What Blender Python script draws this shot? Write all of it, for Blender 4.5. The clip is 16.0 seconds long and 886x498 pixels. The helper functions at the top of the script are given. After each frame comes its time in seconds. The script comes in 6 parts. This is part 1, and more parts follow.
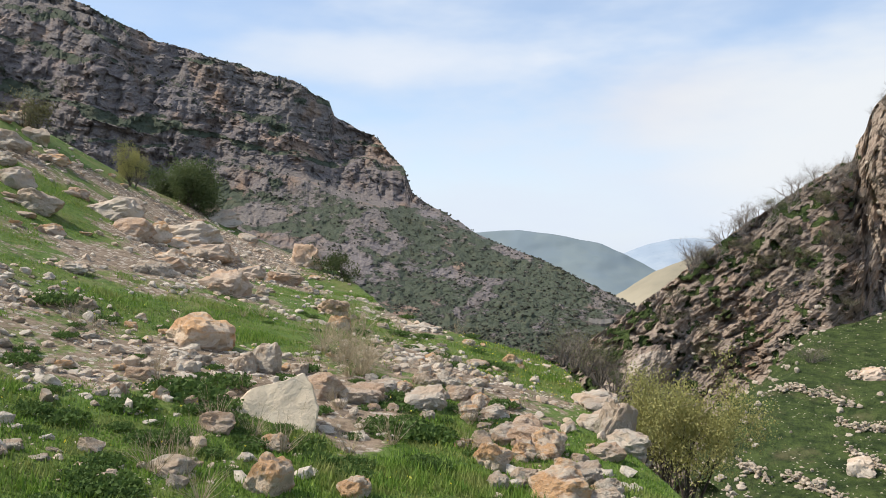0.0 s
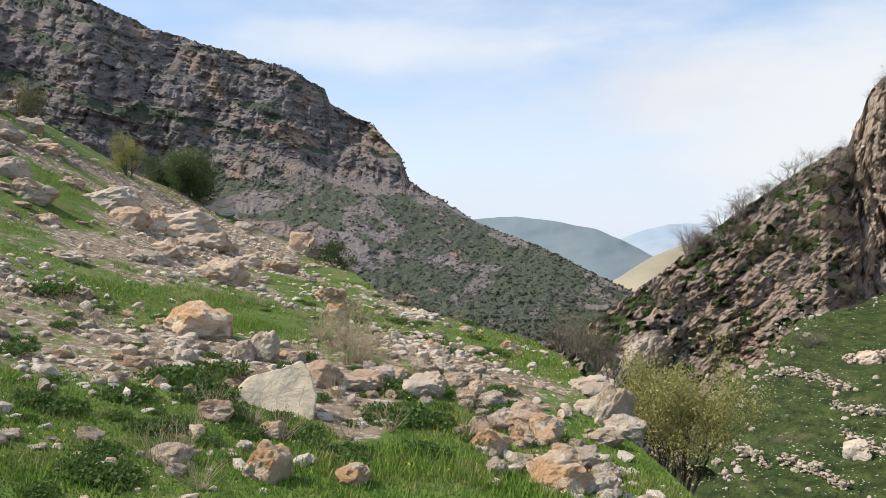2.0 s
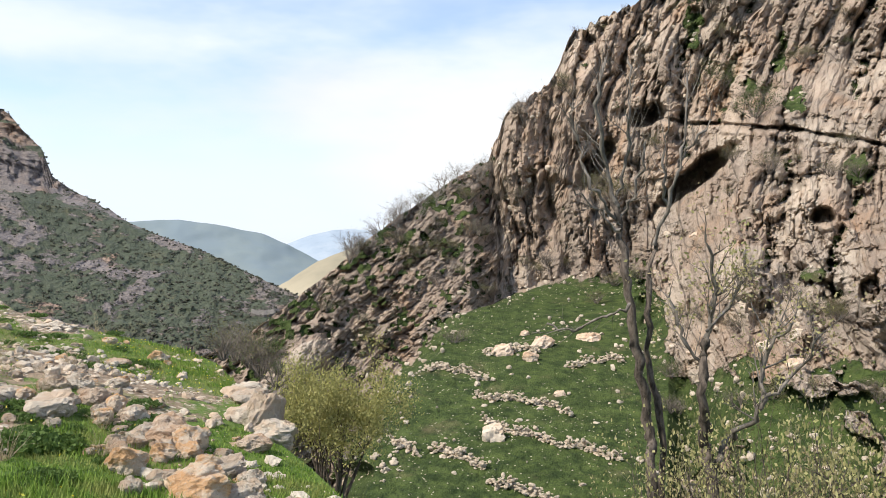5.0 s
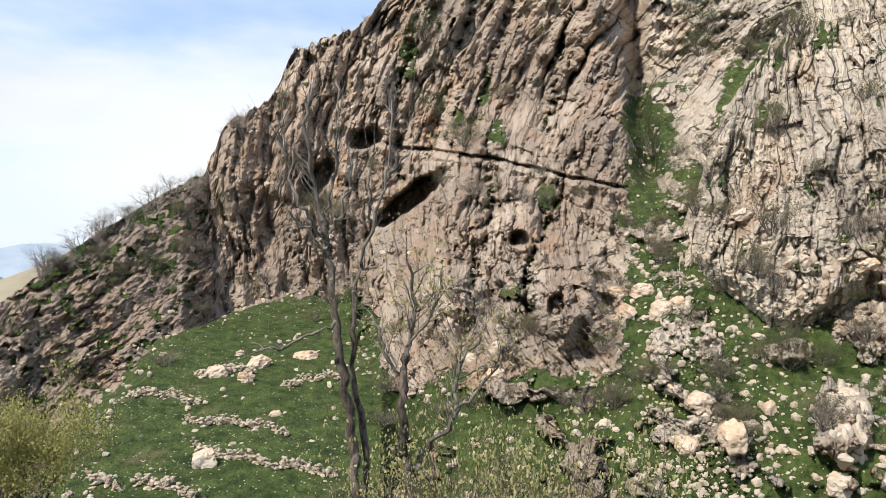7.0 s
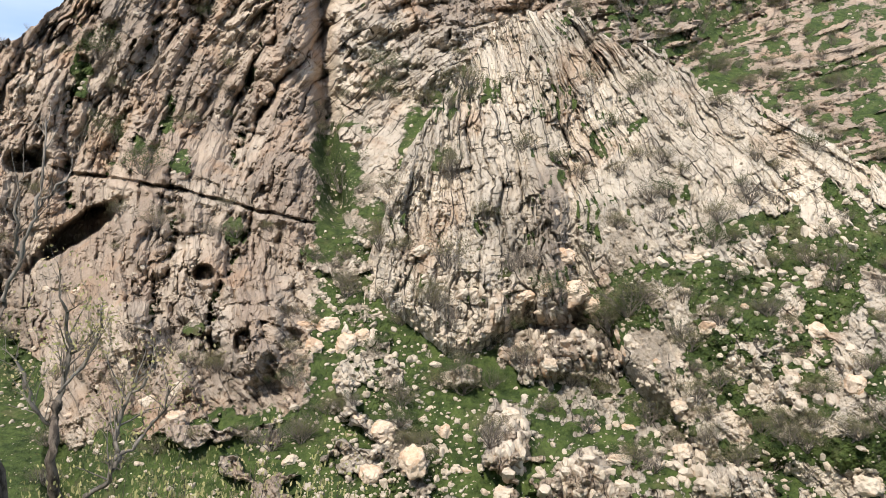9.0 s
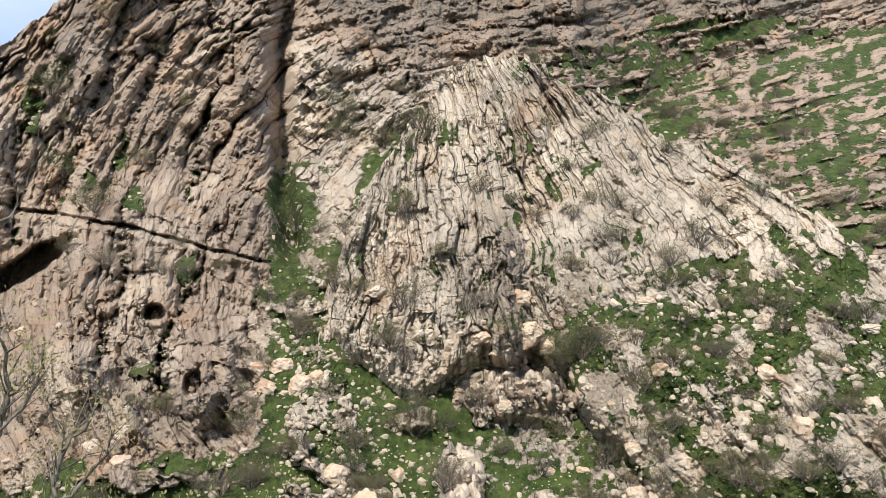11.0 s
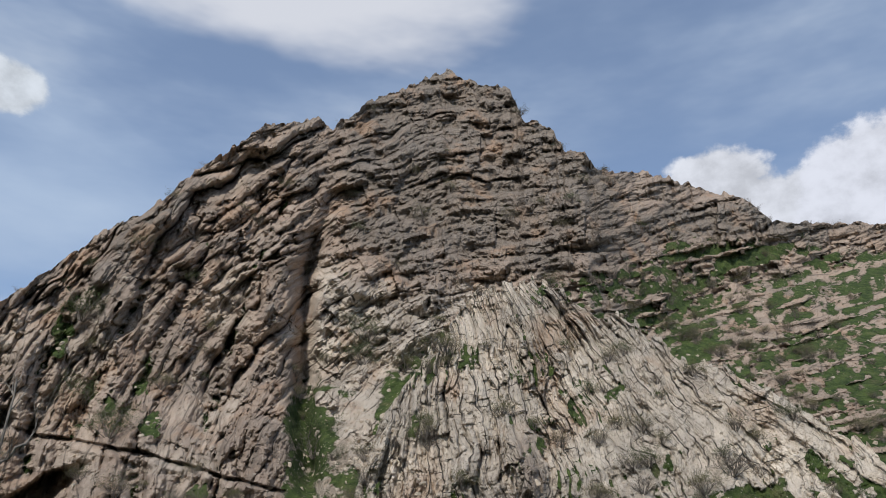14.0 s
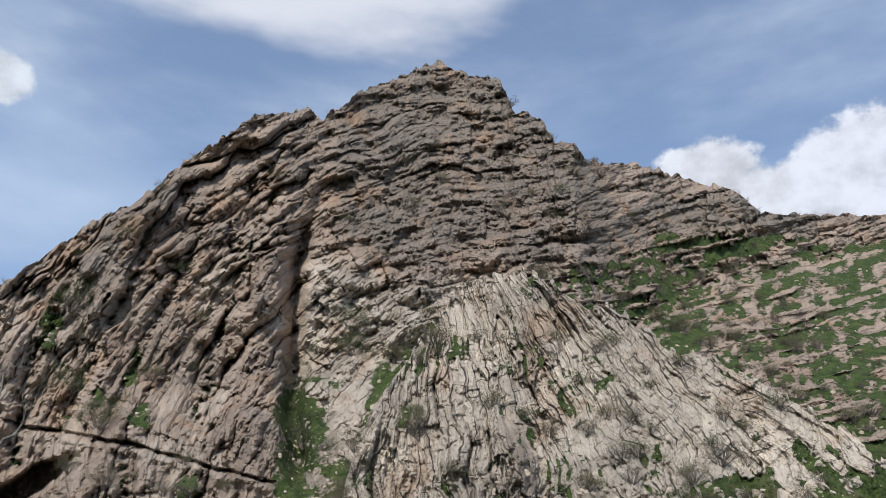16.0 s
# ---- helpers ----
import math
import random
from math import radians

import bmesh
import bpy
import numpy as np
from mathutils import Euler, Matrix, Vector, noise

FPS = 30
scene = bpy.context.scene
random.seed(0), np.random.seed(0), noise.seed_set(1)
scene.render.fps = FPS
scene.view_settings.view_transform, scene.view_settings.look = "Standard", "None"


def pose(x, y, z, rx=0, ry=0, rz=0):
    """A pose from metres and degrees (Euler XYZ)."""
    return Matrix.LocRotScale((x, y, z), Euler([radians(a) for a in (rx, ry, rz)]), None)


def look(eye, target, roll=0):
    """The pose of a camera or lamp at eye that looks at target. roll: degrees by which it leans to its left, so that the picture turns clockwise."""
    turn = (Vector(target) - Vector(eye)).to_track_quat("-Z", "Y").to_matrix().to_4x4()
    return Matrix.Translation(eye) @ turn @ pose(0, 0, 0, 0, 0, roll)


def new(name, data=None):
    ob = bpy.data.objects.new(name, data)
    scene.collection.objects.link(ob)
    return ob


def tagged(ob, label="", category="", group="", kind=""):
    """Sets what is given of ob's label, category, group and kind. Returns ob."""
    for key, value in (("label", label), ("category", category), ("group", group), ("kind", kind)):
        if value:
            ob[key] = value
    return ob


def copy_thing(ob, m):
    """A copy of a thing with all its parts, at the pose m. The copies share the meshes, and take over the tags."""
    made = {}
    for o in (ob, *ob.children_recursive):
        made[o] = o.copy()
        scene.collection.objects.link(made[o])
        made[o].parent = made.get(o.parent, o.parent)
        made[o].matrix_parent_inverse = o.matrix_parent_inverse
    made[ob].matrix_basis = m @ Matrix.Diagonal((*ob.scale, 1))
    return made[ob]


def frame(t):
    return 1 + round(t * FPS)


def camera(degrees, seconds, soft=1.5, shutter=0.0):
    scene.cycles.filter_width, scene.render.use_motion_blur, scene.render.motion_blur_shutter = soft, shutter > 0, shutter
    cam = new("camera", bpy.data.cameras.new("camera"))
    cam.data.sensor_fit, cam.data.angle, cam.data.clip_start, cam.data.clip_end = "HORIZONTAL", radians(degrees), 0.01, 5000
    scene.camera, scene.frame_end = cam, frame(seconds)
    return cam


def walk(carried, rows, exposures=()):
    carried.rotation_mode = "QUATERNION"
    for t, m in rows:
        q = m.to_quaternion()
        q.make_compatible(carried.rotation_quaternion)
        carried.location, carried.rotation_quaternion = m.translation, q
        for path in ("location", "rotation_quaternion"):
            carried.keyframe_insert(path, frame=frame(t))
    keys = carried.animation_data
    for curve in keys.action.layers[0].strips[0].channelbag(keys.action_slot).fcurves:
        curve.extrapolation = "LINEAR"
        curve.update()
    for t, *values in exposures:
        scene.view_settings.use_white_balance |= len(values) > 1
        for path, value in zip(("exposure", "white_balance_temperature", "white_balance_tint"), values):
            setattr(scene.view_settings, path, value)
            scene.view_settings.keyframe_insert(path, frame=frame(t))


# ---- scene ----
# ---- camera: a phone held out on the arm, turned on the spot ----
cam = camera(58.4, 16.0, soft=0.45)
EYE_Z = 1.6
ARM = 0.38
PATH = [  # seconds, yaw, pitch, roll
    (0.0, 0.00, 0.00, 0.00),
    (0.5, 0.13, -0.32, 0.01),
    (1.0, 0.24, -0.55, 0.27),
    (1.5, 0.25, -0.67, 0.53),
    (2.0, -0.22, -0.94, 0.39),
    (2.5, -0.77, -1.21, 0.31),
    (3.0, -1.73, -1.36, 0.26),
    (3.5, -4.54, -1.46, 0.21),
    (4.0, -10.43, -1.60, 0.00),
    (4.5, -17.58, -1.30, -0.37),
    (5.0, -23.96, -0.66, -0.07),
    (7.5, -51.22, 1.06, -0.89),
    (8.0, -59.25, 1.51, -0.95),
    (8.5, -63.33, 2.59, -1.05),
    (9.0, -66.12, 3.42, -0.07),
    (9.2, -67.05, 3.55, 0.23),
    (11.3, -69.68, 7.23, -0.19),
    (11.5, -69.69, 8.30, -0.15),
    (12.0, -69.41, 12.62, -0.52),
    (12.5, -68.82, 17.41, -1.15),
    (13.0, -68.10, 20.71, -1.21),
    (13.5, -67.63, 22.04, -0.73),
    (14.0, -67.82, 22.43, -0.45),
    (14.5, -68.12, 22.57, -0.19),
    (15.0, -68.36, 22.15, -0.12),
    (15.5, -68.41, 21.90, -0.11),
    (16.0, -68.48, 21.79, -0.22)]


def held(yaw, pitch, roll):
    a = radians(-yaw)
    return pose(ARM * math.sin(a), ARM * (math.cos(a) - 1), EYE_Z, 90 + pitch, roll, yaw)


walk(cam, [(t, held(y, p, r)) for t, y, p, r in PATH],
     exposures=[(0.0, 0.35, 6500, 10), (3.0, 0.4, 6500, 10), (5.0, 0.6, 6550, 10), (7.5, 0.55, 6500, 10), (9.0, 0.65, 6500, 10), (11.5, 0.5, 6500, 10), (12.5, 0.36, 6400, 10), (13.0, 0.2, 6350, 10),
                (13.5, 0.12, 6300, 10), (14.0, -0.2, 6100, 10), (14.5, -0.45, 5950, 10), (15.0, -0.14, 5950, 10), (15.5, -0.1, 5950, 10), (16.0, -0.05, 6000, 10)])

# ---- sky and sun ----
SUN_AZ, SUN_EL = 269.0, 50.0


def node(tree, kind, **values):
    n = tree.nodes.new(kind)
    for key, value in values.items():
        if key in n.inputs:
            n.inputs[key].default_value = value
    return n


def math_node(tree, op, a, b=None, c=None, clamp=False):
    n = tree.nodes.new("ShaderNodeMath")
    n.operation, n.use_clamp = op, clamp
    for i, v in enumerate((a, b, c)):
        if v is None:
            continue
        if isinstance(v, (int, float)):
            n.inputs[i].default_value = v
        else:
            tree.links.new(v, n.inputs[i])
    return n.outputs[0]


def smooth(tree, v, lo, hi):
    n = tree.nodes.new("ShaderNodeMapRange")
    n.interpolation_type = "SMOOTHSTEP"
    tree.links.new(v, n.inputs[0])
    n.inputs[1].default_value, n.inputs[2].default_value = lo, hi
    return n.outputs[0]


def mix(tree, fac, a, b, mode="MIX"):
    n = tree.nodes.new("ShaderNodeMix")
    n.data_type, n.blend_type = "RGBA", mode
    for socket, v in ((n.inputs[0], fac), (n.inputs[6], a), (n.inputs[7], b)):
        if isinstance(v, (int, float)):
            socket.default_value = v
        elif isinstance(v, tuple):
            socket.default_value = (*v, 1)
        else:
            tree.links.new(v, socket)
    return n.outputs[2]


def direction(az, el):
    a, e = radians(az), radians(el)
    return Vector((math.sin(a) * math.cos(e), math.cos(a) * math.cos(e), math.sin(e)))


def make_sky():
    world = bpy.data.worlds.new("sky")
    scene.world = world
    world.use_nodes = True
    t = world.node_tree
    t.nodes.clear()
    sky = t.nodes.new("ShaderNodeTexSky")
    sky.sky_type, sky.sun_disc = "NISHITA", False
    sky.sun_elevation, sky.sun_rotation = radians(SUN_EL), radians(SUN_AZ)
    sky.altitude, sky.air_density, sky.dust_density, sky.ozone_density = 700, 1.0, 1.0, 1.4
    way = t.nodes.new("ShaderNodeTexCoord").outputs["Generated"]

    def cloud_noise(scale, detail, rough, squash=1.0, shift=0.0):
        m = t.nodes.new("ShaderNodeMapping")
        m.inputs["Scale"].default_value = (1, 1, squash)
        m.inputs["Location"].default_value = (shift, 0, 0)
        t.links.new(way, m.inputs[0])
        n = node(t, "ShaderNodeTexNoise", Scale=scale, Detail=detail, Roughness=rough)
        t.links.new(m.outputs[0], n.inputs["Vector"])
        return n.outputs[0]

    def lobe(az, el, wide, high):
        """A soft oval on the sky: 1 at its heart, 0 at its edge."""
        d = direction(az, el)
        side = direction(az + 90, 0)
        up = side.cross(d)
        out = []
        for axis, size in ((side, wide), (up, high)):
            n = t.nodes.new("ShaderNodeVectorMath")
            n.operation = "DOT_PRODUCT"
            t.links.new(way, n.inputs[0])
            n.inputs[1].default_value = axis
            out.append(math_node(t, "POWER", math_node(t, "DIVIDE", n.outputs["Value"], math.sin(radians(size))), 2.0))
        n = t.nodes.new("ShaderNodeVectorMath")
        n.operation = "DOT_PRODUCT"
        t.links.new(way, n.inputs[0])
        n.inputs[1].default_value = d
        front = math_node(t, "GREATER_THAN", n.outputs["Value"], 0.3)
        r = math_node(t, "SUBTRACT", 1.0, math_node(t, "ADD", out[0], out[1]))
        return math_node(t, "MULTIPLY", math_node(t, "MAXIMUM", r, 0.0), front)

    veil_noise = cloud_noise(2.4, 5, 0.55, 3.0)
    puff_noise = cloud_noise(13.0, 9, 0.58, 1.3, 2.0)
    color = sky.outputs[0]
    # high veil over the whole sky, thicker low over the valley
    veil = smooth(t, veil_noise, 0.36, 0.75)
    low = math_node(t, "ADD", math_node(t, "MULTIPLY", veil, 0.60), 0.24)
    color = mix(t, low, color, (3.5, 4.1, 5.0))
    for az, el, wide, high, lo, hi, tone in (
            (10, 0, 70, 13, 0.0, 1.1, (4.0, 4.4, 5.0)),
            (20, 10.0, 18, 4, 0.2, 1.3, (4.2, 4.3, 4.6)),
            (37, 7, 24, 11, 0.0, 0.8, (4.5, 4.7, 4.9)),
            (40, 23, 17, 9, 0.1, 1.5, (3.5, 4.2, 5.2)),
            (-6, 13.5, 20, 2.6, 0.35, 1.3, (4.0, 4.4, 5.0)),
            (58, 39.5, 17, 6.0, 0.15, 0.75, (5.2, 5.2, 5.4)),
            (34.5, 29.3, 3.6, 2.6, 0.40, 0.69, (5.2, 5.4, 5.6)),
            (89.0, 25.0, 5.6, 4.6, 0.40, 0.62, (5.6, 5.6, 5.8)),
            (95, 22.0, 8, 5.4, 0.40, 0.62, (5.4, 5.4, 5.6)),
            (101, 23.5, 9, 6.4, 0.40, 0.62, (5.5, 5.5, 5.8)),
            (111, 24.0, 12, 8, 0.44, 0.62, (5.3, 5.3, 5.6))):
        shade = math_node(t, "ADD", 0.72, math_node(t, "MULTIPLY", smooth(t, puff_noise, 0.3, 0.62), 0.36))
        if hi < 0.7:
            tone = mix(t, 1.0, tone, shade, "MULTIPLY")
        grain, much = (puff_noise, 1.3) if hi < 0.7 else (veil_noise, 1.6)
        body = math_node(t, "ADD", lobe(az, el, wide, high), math_node(t, "MULTIPLY", math_node(t, "SUBTRACT", grain, 0.5), much))
        color = mix(t, smooth(t, body, lo, hi), color, tone)
    back = node(t, "ShaderNodeBackground", Strength=0.15)
    t.links.new(color, back.inputs[0])
    out = t.nodes.new("ShaderNodeOutputWorld")
    t.links.new(back.outputs[0], out.inputs[0])


make_sky()
sun_data = bpy.data.lights.new("sun", "SUN")
sun_data.energy, sun_data.angle, sun_data.color = 4.0, radians(4), (1.0, 0.92, 0.80)
sun = new("sun", sun_data)
sun.matrix_world = look(direction(SUN_AZ, SUN_EL) * 100, (0, 0, 0))


# ---- materials ----
def material(name, rough=0.9, specular=0.25):
    m = bpy.data.materials.new(name)
    m.use_nodes = True
    b = m.node_tree.nodes["Principled BSDF"]
    b.inputs["Roughness"].default_value = rough
    b.inputs["Specular IOR Level"].default_value = specular
    return m, m.node_tree, b


def attribute(t, name):
    n = t.nodes.new("ShaderNodeAttribute")
    n.attribute_name = name
    return n


def split(t, v):
    n = t.nodes.new("ShaderNodeSeparateXYZ")
    t.links.new(v, n.inputs[0])
    return n.outputs


def noise_tex(t, vector, scale, detail=4, rough=0.6, stretch=None, shift=0.0):
    if stretch:
        m = t.nodes.new("ShaderNodeMapping")
        m.inputs["Scale"].default_value = stretch
        m.inputs["Location"].default_value = (shift, shift, shift)
        t.links.new(vector, m.inputs[0])
        vector = m.outputs[0]
    n = node(t, "ShaderNodeTexNoise", Scale=scale, Detail=detail, Roughness=rough)
    t.links.new(vector, n.inputs["Vector"])
    return n.outputs[0]


def cells(t, vector, scale, feature="F1", stretch=None):
    if stretch:
        m = t.nodes.new("ShaderNodeMapping")
        m.inputs["Scale"].default_value = stretch
        t.links.new(vector, m.inputs[0])
        vector = m.outputs[0]
    n = node(t, "ShaderNodeTexVoronoi", Scale=scale)
    n.feature = feature
    t.links.new(vector, n.inputs["Vector"])
    return n


def place_of(t):
    return t.nodes.new("ShaderNodeTexCoord").outputs["Object"]


def bump(t, b, height, distance, strength=1.0):
    n = t.nodes.new("ShaderNodeBump")
    n.inputs["Distance"].default_value, n.inputs["Strength"].default_value = distance, strength
    t.links.new(height, n.inputs["Height"])
    t.links.new(n.outputs[0], b.inputs["Normal"])


def rock_slope(name, pale, brown, grass_a, grass_b, grain, soil=(0.30, 0.25, 0.195), seams=1.0):
    """Bedded limestone with turf and scree: the masks come with the mesh. grain: size of the finest beds, in metres."""
    m, t, b = material(name)
    bed = split(t, attribute(t, "bed").outputs["Vector"])
    mask = split(t, attribute(t, "cover").outputs["Vector"])
    p = place_of(t)
    comb = t.nodes.new("ShaderNodeCombineXYZ")
    t.links.new(bed[0], comb.inputs[0])
    t.links.new(bed[1], comb.inputs[1])
    bv = comb.outputs[0]
    fine = noise_tex(t, bv, 1.0, 6, 0.65, (6.0, 1.1, 1.0))
    fine2 = noise_tex(t, bv, 1.0, 5, 0.7, (16.0, 4.5, 1.0), 7.0)
    big = noise_tex(t, p, 0.06 / grain, 5, 0.6)
    grit = noise_tex(t, p, 2.2 / grain, 5, 0.7)
    rock = mix(t, bed[2], pale, brown)
    rock = mix(t, smooth(t, bed[2], 1.0, 1.6), rock, (0.175, 0.142, 0.112))
    rock = mix(t, smooth(t, big, 0.38, 0.66), rock, mix(t, 0.5, rock, (0.16, 0.145, 0.13)))
    rock = mix(t, smooth(t, grit, 0.35, 0.8), rock, mix(t, 0.4, rock, (0.55, 0.47, 0.38)))
    rust = noise_tex(t, p, 0.16 / grain, 4, 0.6, (1, 1, 0.5), 31.0)
    rock = mix(t, math_node(t, "MULTIPLY", smooth(t, rust, 0.50, 0.72), 0.55), rock, (0.43, 0.265, 0.155))
    # dirt and lichen in the joints between the beds
    seam = math_node(t, "MULTIPLY", math_node(t, "SUBTRACT", 1.0, smooth(t, fine, 0.29, 0.38)), 0.34 * seams)
    seam2 = math_node(t, "MULTIPLY", math_node(t, "SUBTRACT", 1.0, smooth(t, fine2, 0.31, 0.39)), 0.30 * seams)
    seam = math_node(t, "MAXIMUM", math_node(t, "MAXIMUM", seam, seam2), math_node(t, "MULTIPLY", mask[2], 0.62 * seams))
    rock = mix(t, seam, rock, (0.10, 0.085, 0.068))
    # broken blocks, long with the beds: thin open joints, and each block its own tone
    stir = t.nodes.new("ShaderNodeVectorMath")
    stir.operation = "MULTIPLY_ADD"
    wav = node(t, "ShaderNodeTexNoise", Scale=1.3, Detail=5.0, Roughness=0.68)
    t.links.new(bv, wav.inputs["Vector"])
    t.links.new(wav.outputs["Color"], stir.inputs[0])
    stir.inputs[1].default_value = (0.14, 0.45, 0)
    t.links.new(bv, stir.inputs[2])
    joints = []
    swell = t.nodes.new("ShaderNodeVectorMath")
    swell.operation = "MULTIPLY_ADD"
    wide_wave = node(t, "ShaderNodeTexNoise", Scale=0.33, Detail=3.0, Roughness=0.6)
    t.links.new(bv, wide_wave.inputs["Vector"])
    t.links.new(wide_wave.outputs["Color"], swell.inputs[0])
    swell.inputs[1].default_value = (1.1, 2.0, 0)
    t.links.new(stir.outputs[0], swell.inputs[2])
    across = split(t, swell.outputs[0])
    flip = t.nodes.new("ShaderNodeCombineXYZ")
    t.links.new(across[1], flip.inputs[0])
    t.links.new(across[0], flip.inputs[1])
    tones = []
    for k, (long, thick, gap) in enumerate(((2.3, 0.62, 0.035), (0.85, 0.23, 0.016))):
        course = node(t, "ShaderNodeTexBrick", Scale=1.0)
        course.inputs["Brick Width"].default_value, course.inputs["Row Height"].default_value = long, thick
        course.inputs["Mortar Size"].default_value, course.inputs["Mortar Smooth"].default_value = gap, 0.35
        course.inputs["Color1"].default_value, course.inputs["Color2"].default_value = (0, 0, 0, 1), (1, 1, 1, 1)
        course.inputs["Mortar"].default_value = (0.5, 0.5, 0.5, 1)
        course.offset, course.offset_frequency, course.squash, course.squash_frequency = 0.37, 2, 1.7, 3
        t.links.new(flip.outputs[0], course.inputs["Vector"])
        here = noise_tex(t, bv, 1.0, 3, 0.6, ((1.1, 0.35, 1), (1.7, 0.8, 1))[k], 19.0 + 8 * k)
        joints.append(math_node(t, "MULTIPLY", course.outputs["Fac"], math_node(t, "MULTIPLY", smooth(t, here, (0.43, 0.49)[k], (0.56, 0.62)[k]), math_node(t, "SUBTRACT", 1.0, math_node(t, "MULTIPLY", smooth(t, bed[2], 0.25, 0.6), 0.45)))))
        tones.append(split(t, course.outputs["Color"])[0])
    block = tones
    rock = mix(t, math_node(t, "MULTIPLY", math_node(t, "MULTIPLY", tones[0], tones[1]), 0.30), rock, (0.25, 0.205, 0.16))
    open_joint = math_node(t, "MULTIPLY", math_node(t, "MAXIMUM", joints[0], math_node(t, "MULTIPLY", joints[1], 0.7)), seams)
    rock = mix(t, math_node(t, "MULTIPLY", open_joint, 0.88), rock, (0.055, 0.046, 0.036))
    turf = mix(t, smooth(t, noise_tex(t, p, 0.9 / grain, 7, 0.75), 0.34, 0.66), grass_a, grass_b)
    turf = mix(t, math_node(t, "MULTIPLY", smooth(t, noise_tex(t, p, 0.28 / grain, 6, 0.7, (1, 1, 1), 13.0), 0.54, 0.74), 0.6), turf, (0.15, 0.125, 0.068))
    pebble = cells(t, p, 6.5 / grain)
    chips = mix(t, pebble.outputs["Color"], (0.26, 0.215, 0.165), (0.52, 0.45, 0.36))
    pc = split(t, pebble.outputs["Color"])
    pebbled = math_node(t, "MULTIPLY", math_node(t, "GREATER_THAN", math_node(t, "ADD", pc[0], math_node(t, "MULTIPLY", big, 0.6)), 1.28), math_node(t, "LESS_THAN", pebble.outputs["Distance"], 0.34))
    turf = mix(t, pebbled, turf, mix(t, 0.4, pale, turf))
    edge = noise_tex(t, p, 0.9 / grain, 5, 0.75, (1, 1, 1), 3.0)
    wob = math_node(t, "MULTIPLY", math_node(t, "SUBTRACT", edge, 0.5), 1.1)
    is_scree = smooth(t, math_node(t, "ADD", mask[1], wob), 0.42, 0.58)
    is_turf = smooth(t, math_node(t, "ADD", mask[0], wob), 0.42, 0.58)
    color = mix(t, is_scree, rock, mix(t, 0.4, chips, soil))
    color = mix(t, is_turf, color, turf)
    t.links.new(color, b.inputs["Base Color"])
    height = math_node(t, "ADD", math_node(t, "MULTIPLY", fine, 1.0), math_node(t, "MULTIPLY", fine2, 0.6))
    height = math_node(t, "ADD", height, math_node(t, "MULTIPLY", grit, 0.5))
    height = math_node(t, "SUBTRACT", height, math_node(t, "MULTIPLY", seam, 0.5))
    height = math_node(t, "ADD", math_node(t, "SUBTRACT", height, math_node(t, "MULTIPLY", open_joint, 0.8)), math_node(t, "MULTIPLY", block[1], 0.3))
    height = math_node(t, "MULTIPLY", height, math_node(t, "SUBTRACT", 1.0, is_turf))
    height = math_node(t, "ADD", height, math_node(t, "MULTIPLY", math_node(t, "MULTIPLY", grit, is_turf), 0.9))
    bump(t, b, height, 0.6 * grain, 0.8)
    return m


CLIFF = rock_slope("bedded limestone", (0.78, 0.685, 0.56), (0.365, 0.272, 0.205), (0.017, 0.033, 0.006), (0.074, 0.104, 0.026), 1.0)
# base colours darkened and blued for the mountain's shade and the air before it
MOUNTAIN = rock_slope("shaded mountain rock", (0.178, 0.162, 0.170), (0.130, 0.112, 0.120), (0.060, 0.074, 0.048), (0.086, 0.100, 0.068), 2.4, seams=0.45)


def meadow():
    """Turf with bare earth and small stones, for the near slope."""
    m, t, b = material("stony turf")
    p = place_of(t)
    mask = split(t, attribute(t, "cover").outputs["Vector"])
    n1 = noise_tex(t, p, 0.9, 6, 0.65)
    n2 = noise_tex(t, p, 9.0, 5, 0.7, (1, 1, 1), 5.0)
    turf = mix(t, smooth(t, n2, 0.3, 0.7), (0.060, 0.115, 0.018), (0.130, 0.190, 0.035))
    turf = mix(t, smooth(t, n1, 0.45, 0.7), turf, (0.17, 0.175, 0.058))
    stones = cells(t, p, 13.0)
    sc = split(t, stones.outputs["Color"])
    earth = mix(t, smooth(t, n2, 0.3, 0.7), (0.17, 0.125, 0.085), (0.34, 0.26, 0.185))
    pale = math_node(t, "MULTIPLY", math_node(t, "GREATER_THAN", sc[0], 0.62), math_node(t, "LESS_THAN", stones.outputs["Distance"], 0.5))
    earth = mix(t, pale, earth, mix(t, sc[1], (0.36, 0.30, 0.24), (0.54, 0.47, 0.38)))
    wob = math_node(t, "MULTIPLY", math_node(t, "SUBTRACT", noise_tex(t, p, 3.5, 6, 0.75, (1, 1, 1), 9.0), 0.5), 1.3)
    g = smooth(t, math_node(t, "ADD", mask[0], wob), 0.4, 0.6)
    t.links.new(mix(t, g, earth, turf), b.inputs["Base Color"])
    h = math_node(t, "ADD", n2, math_node(t, "MULTIPLY", pale, 0.35))
    bump(t, b, h, 0.07, 0.9)
    return m


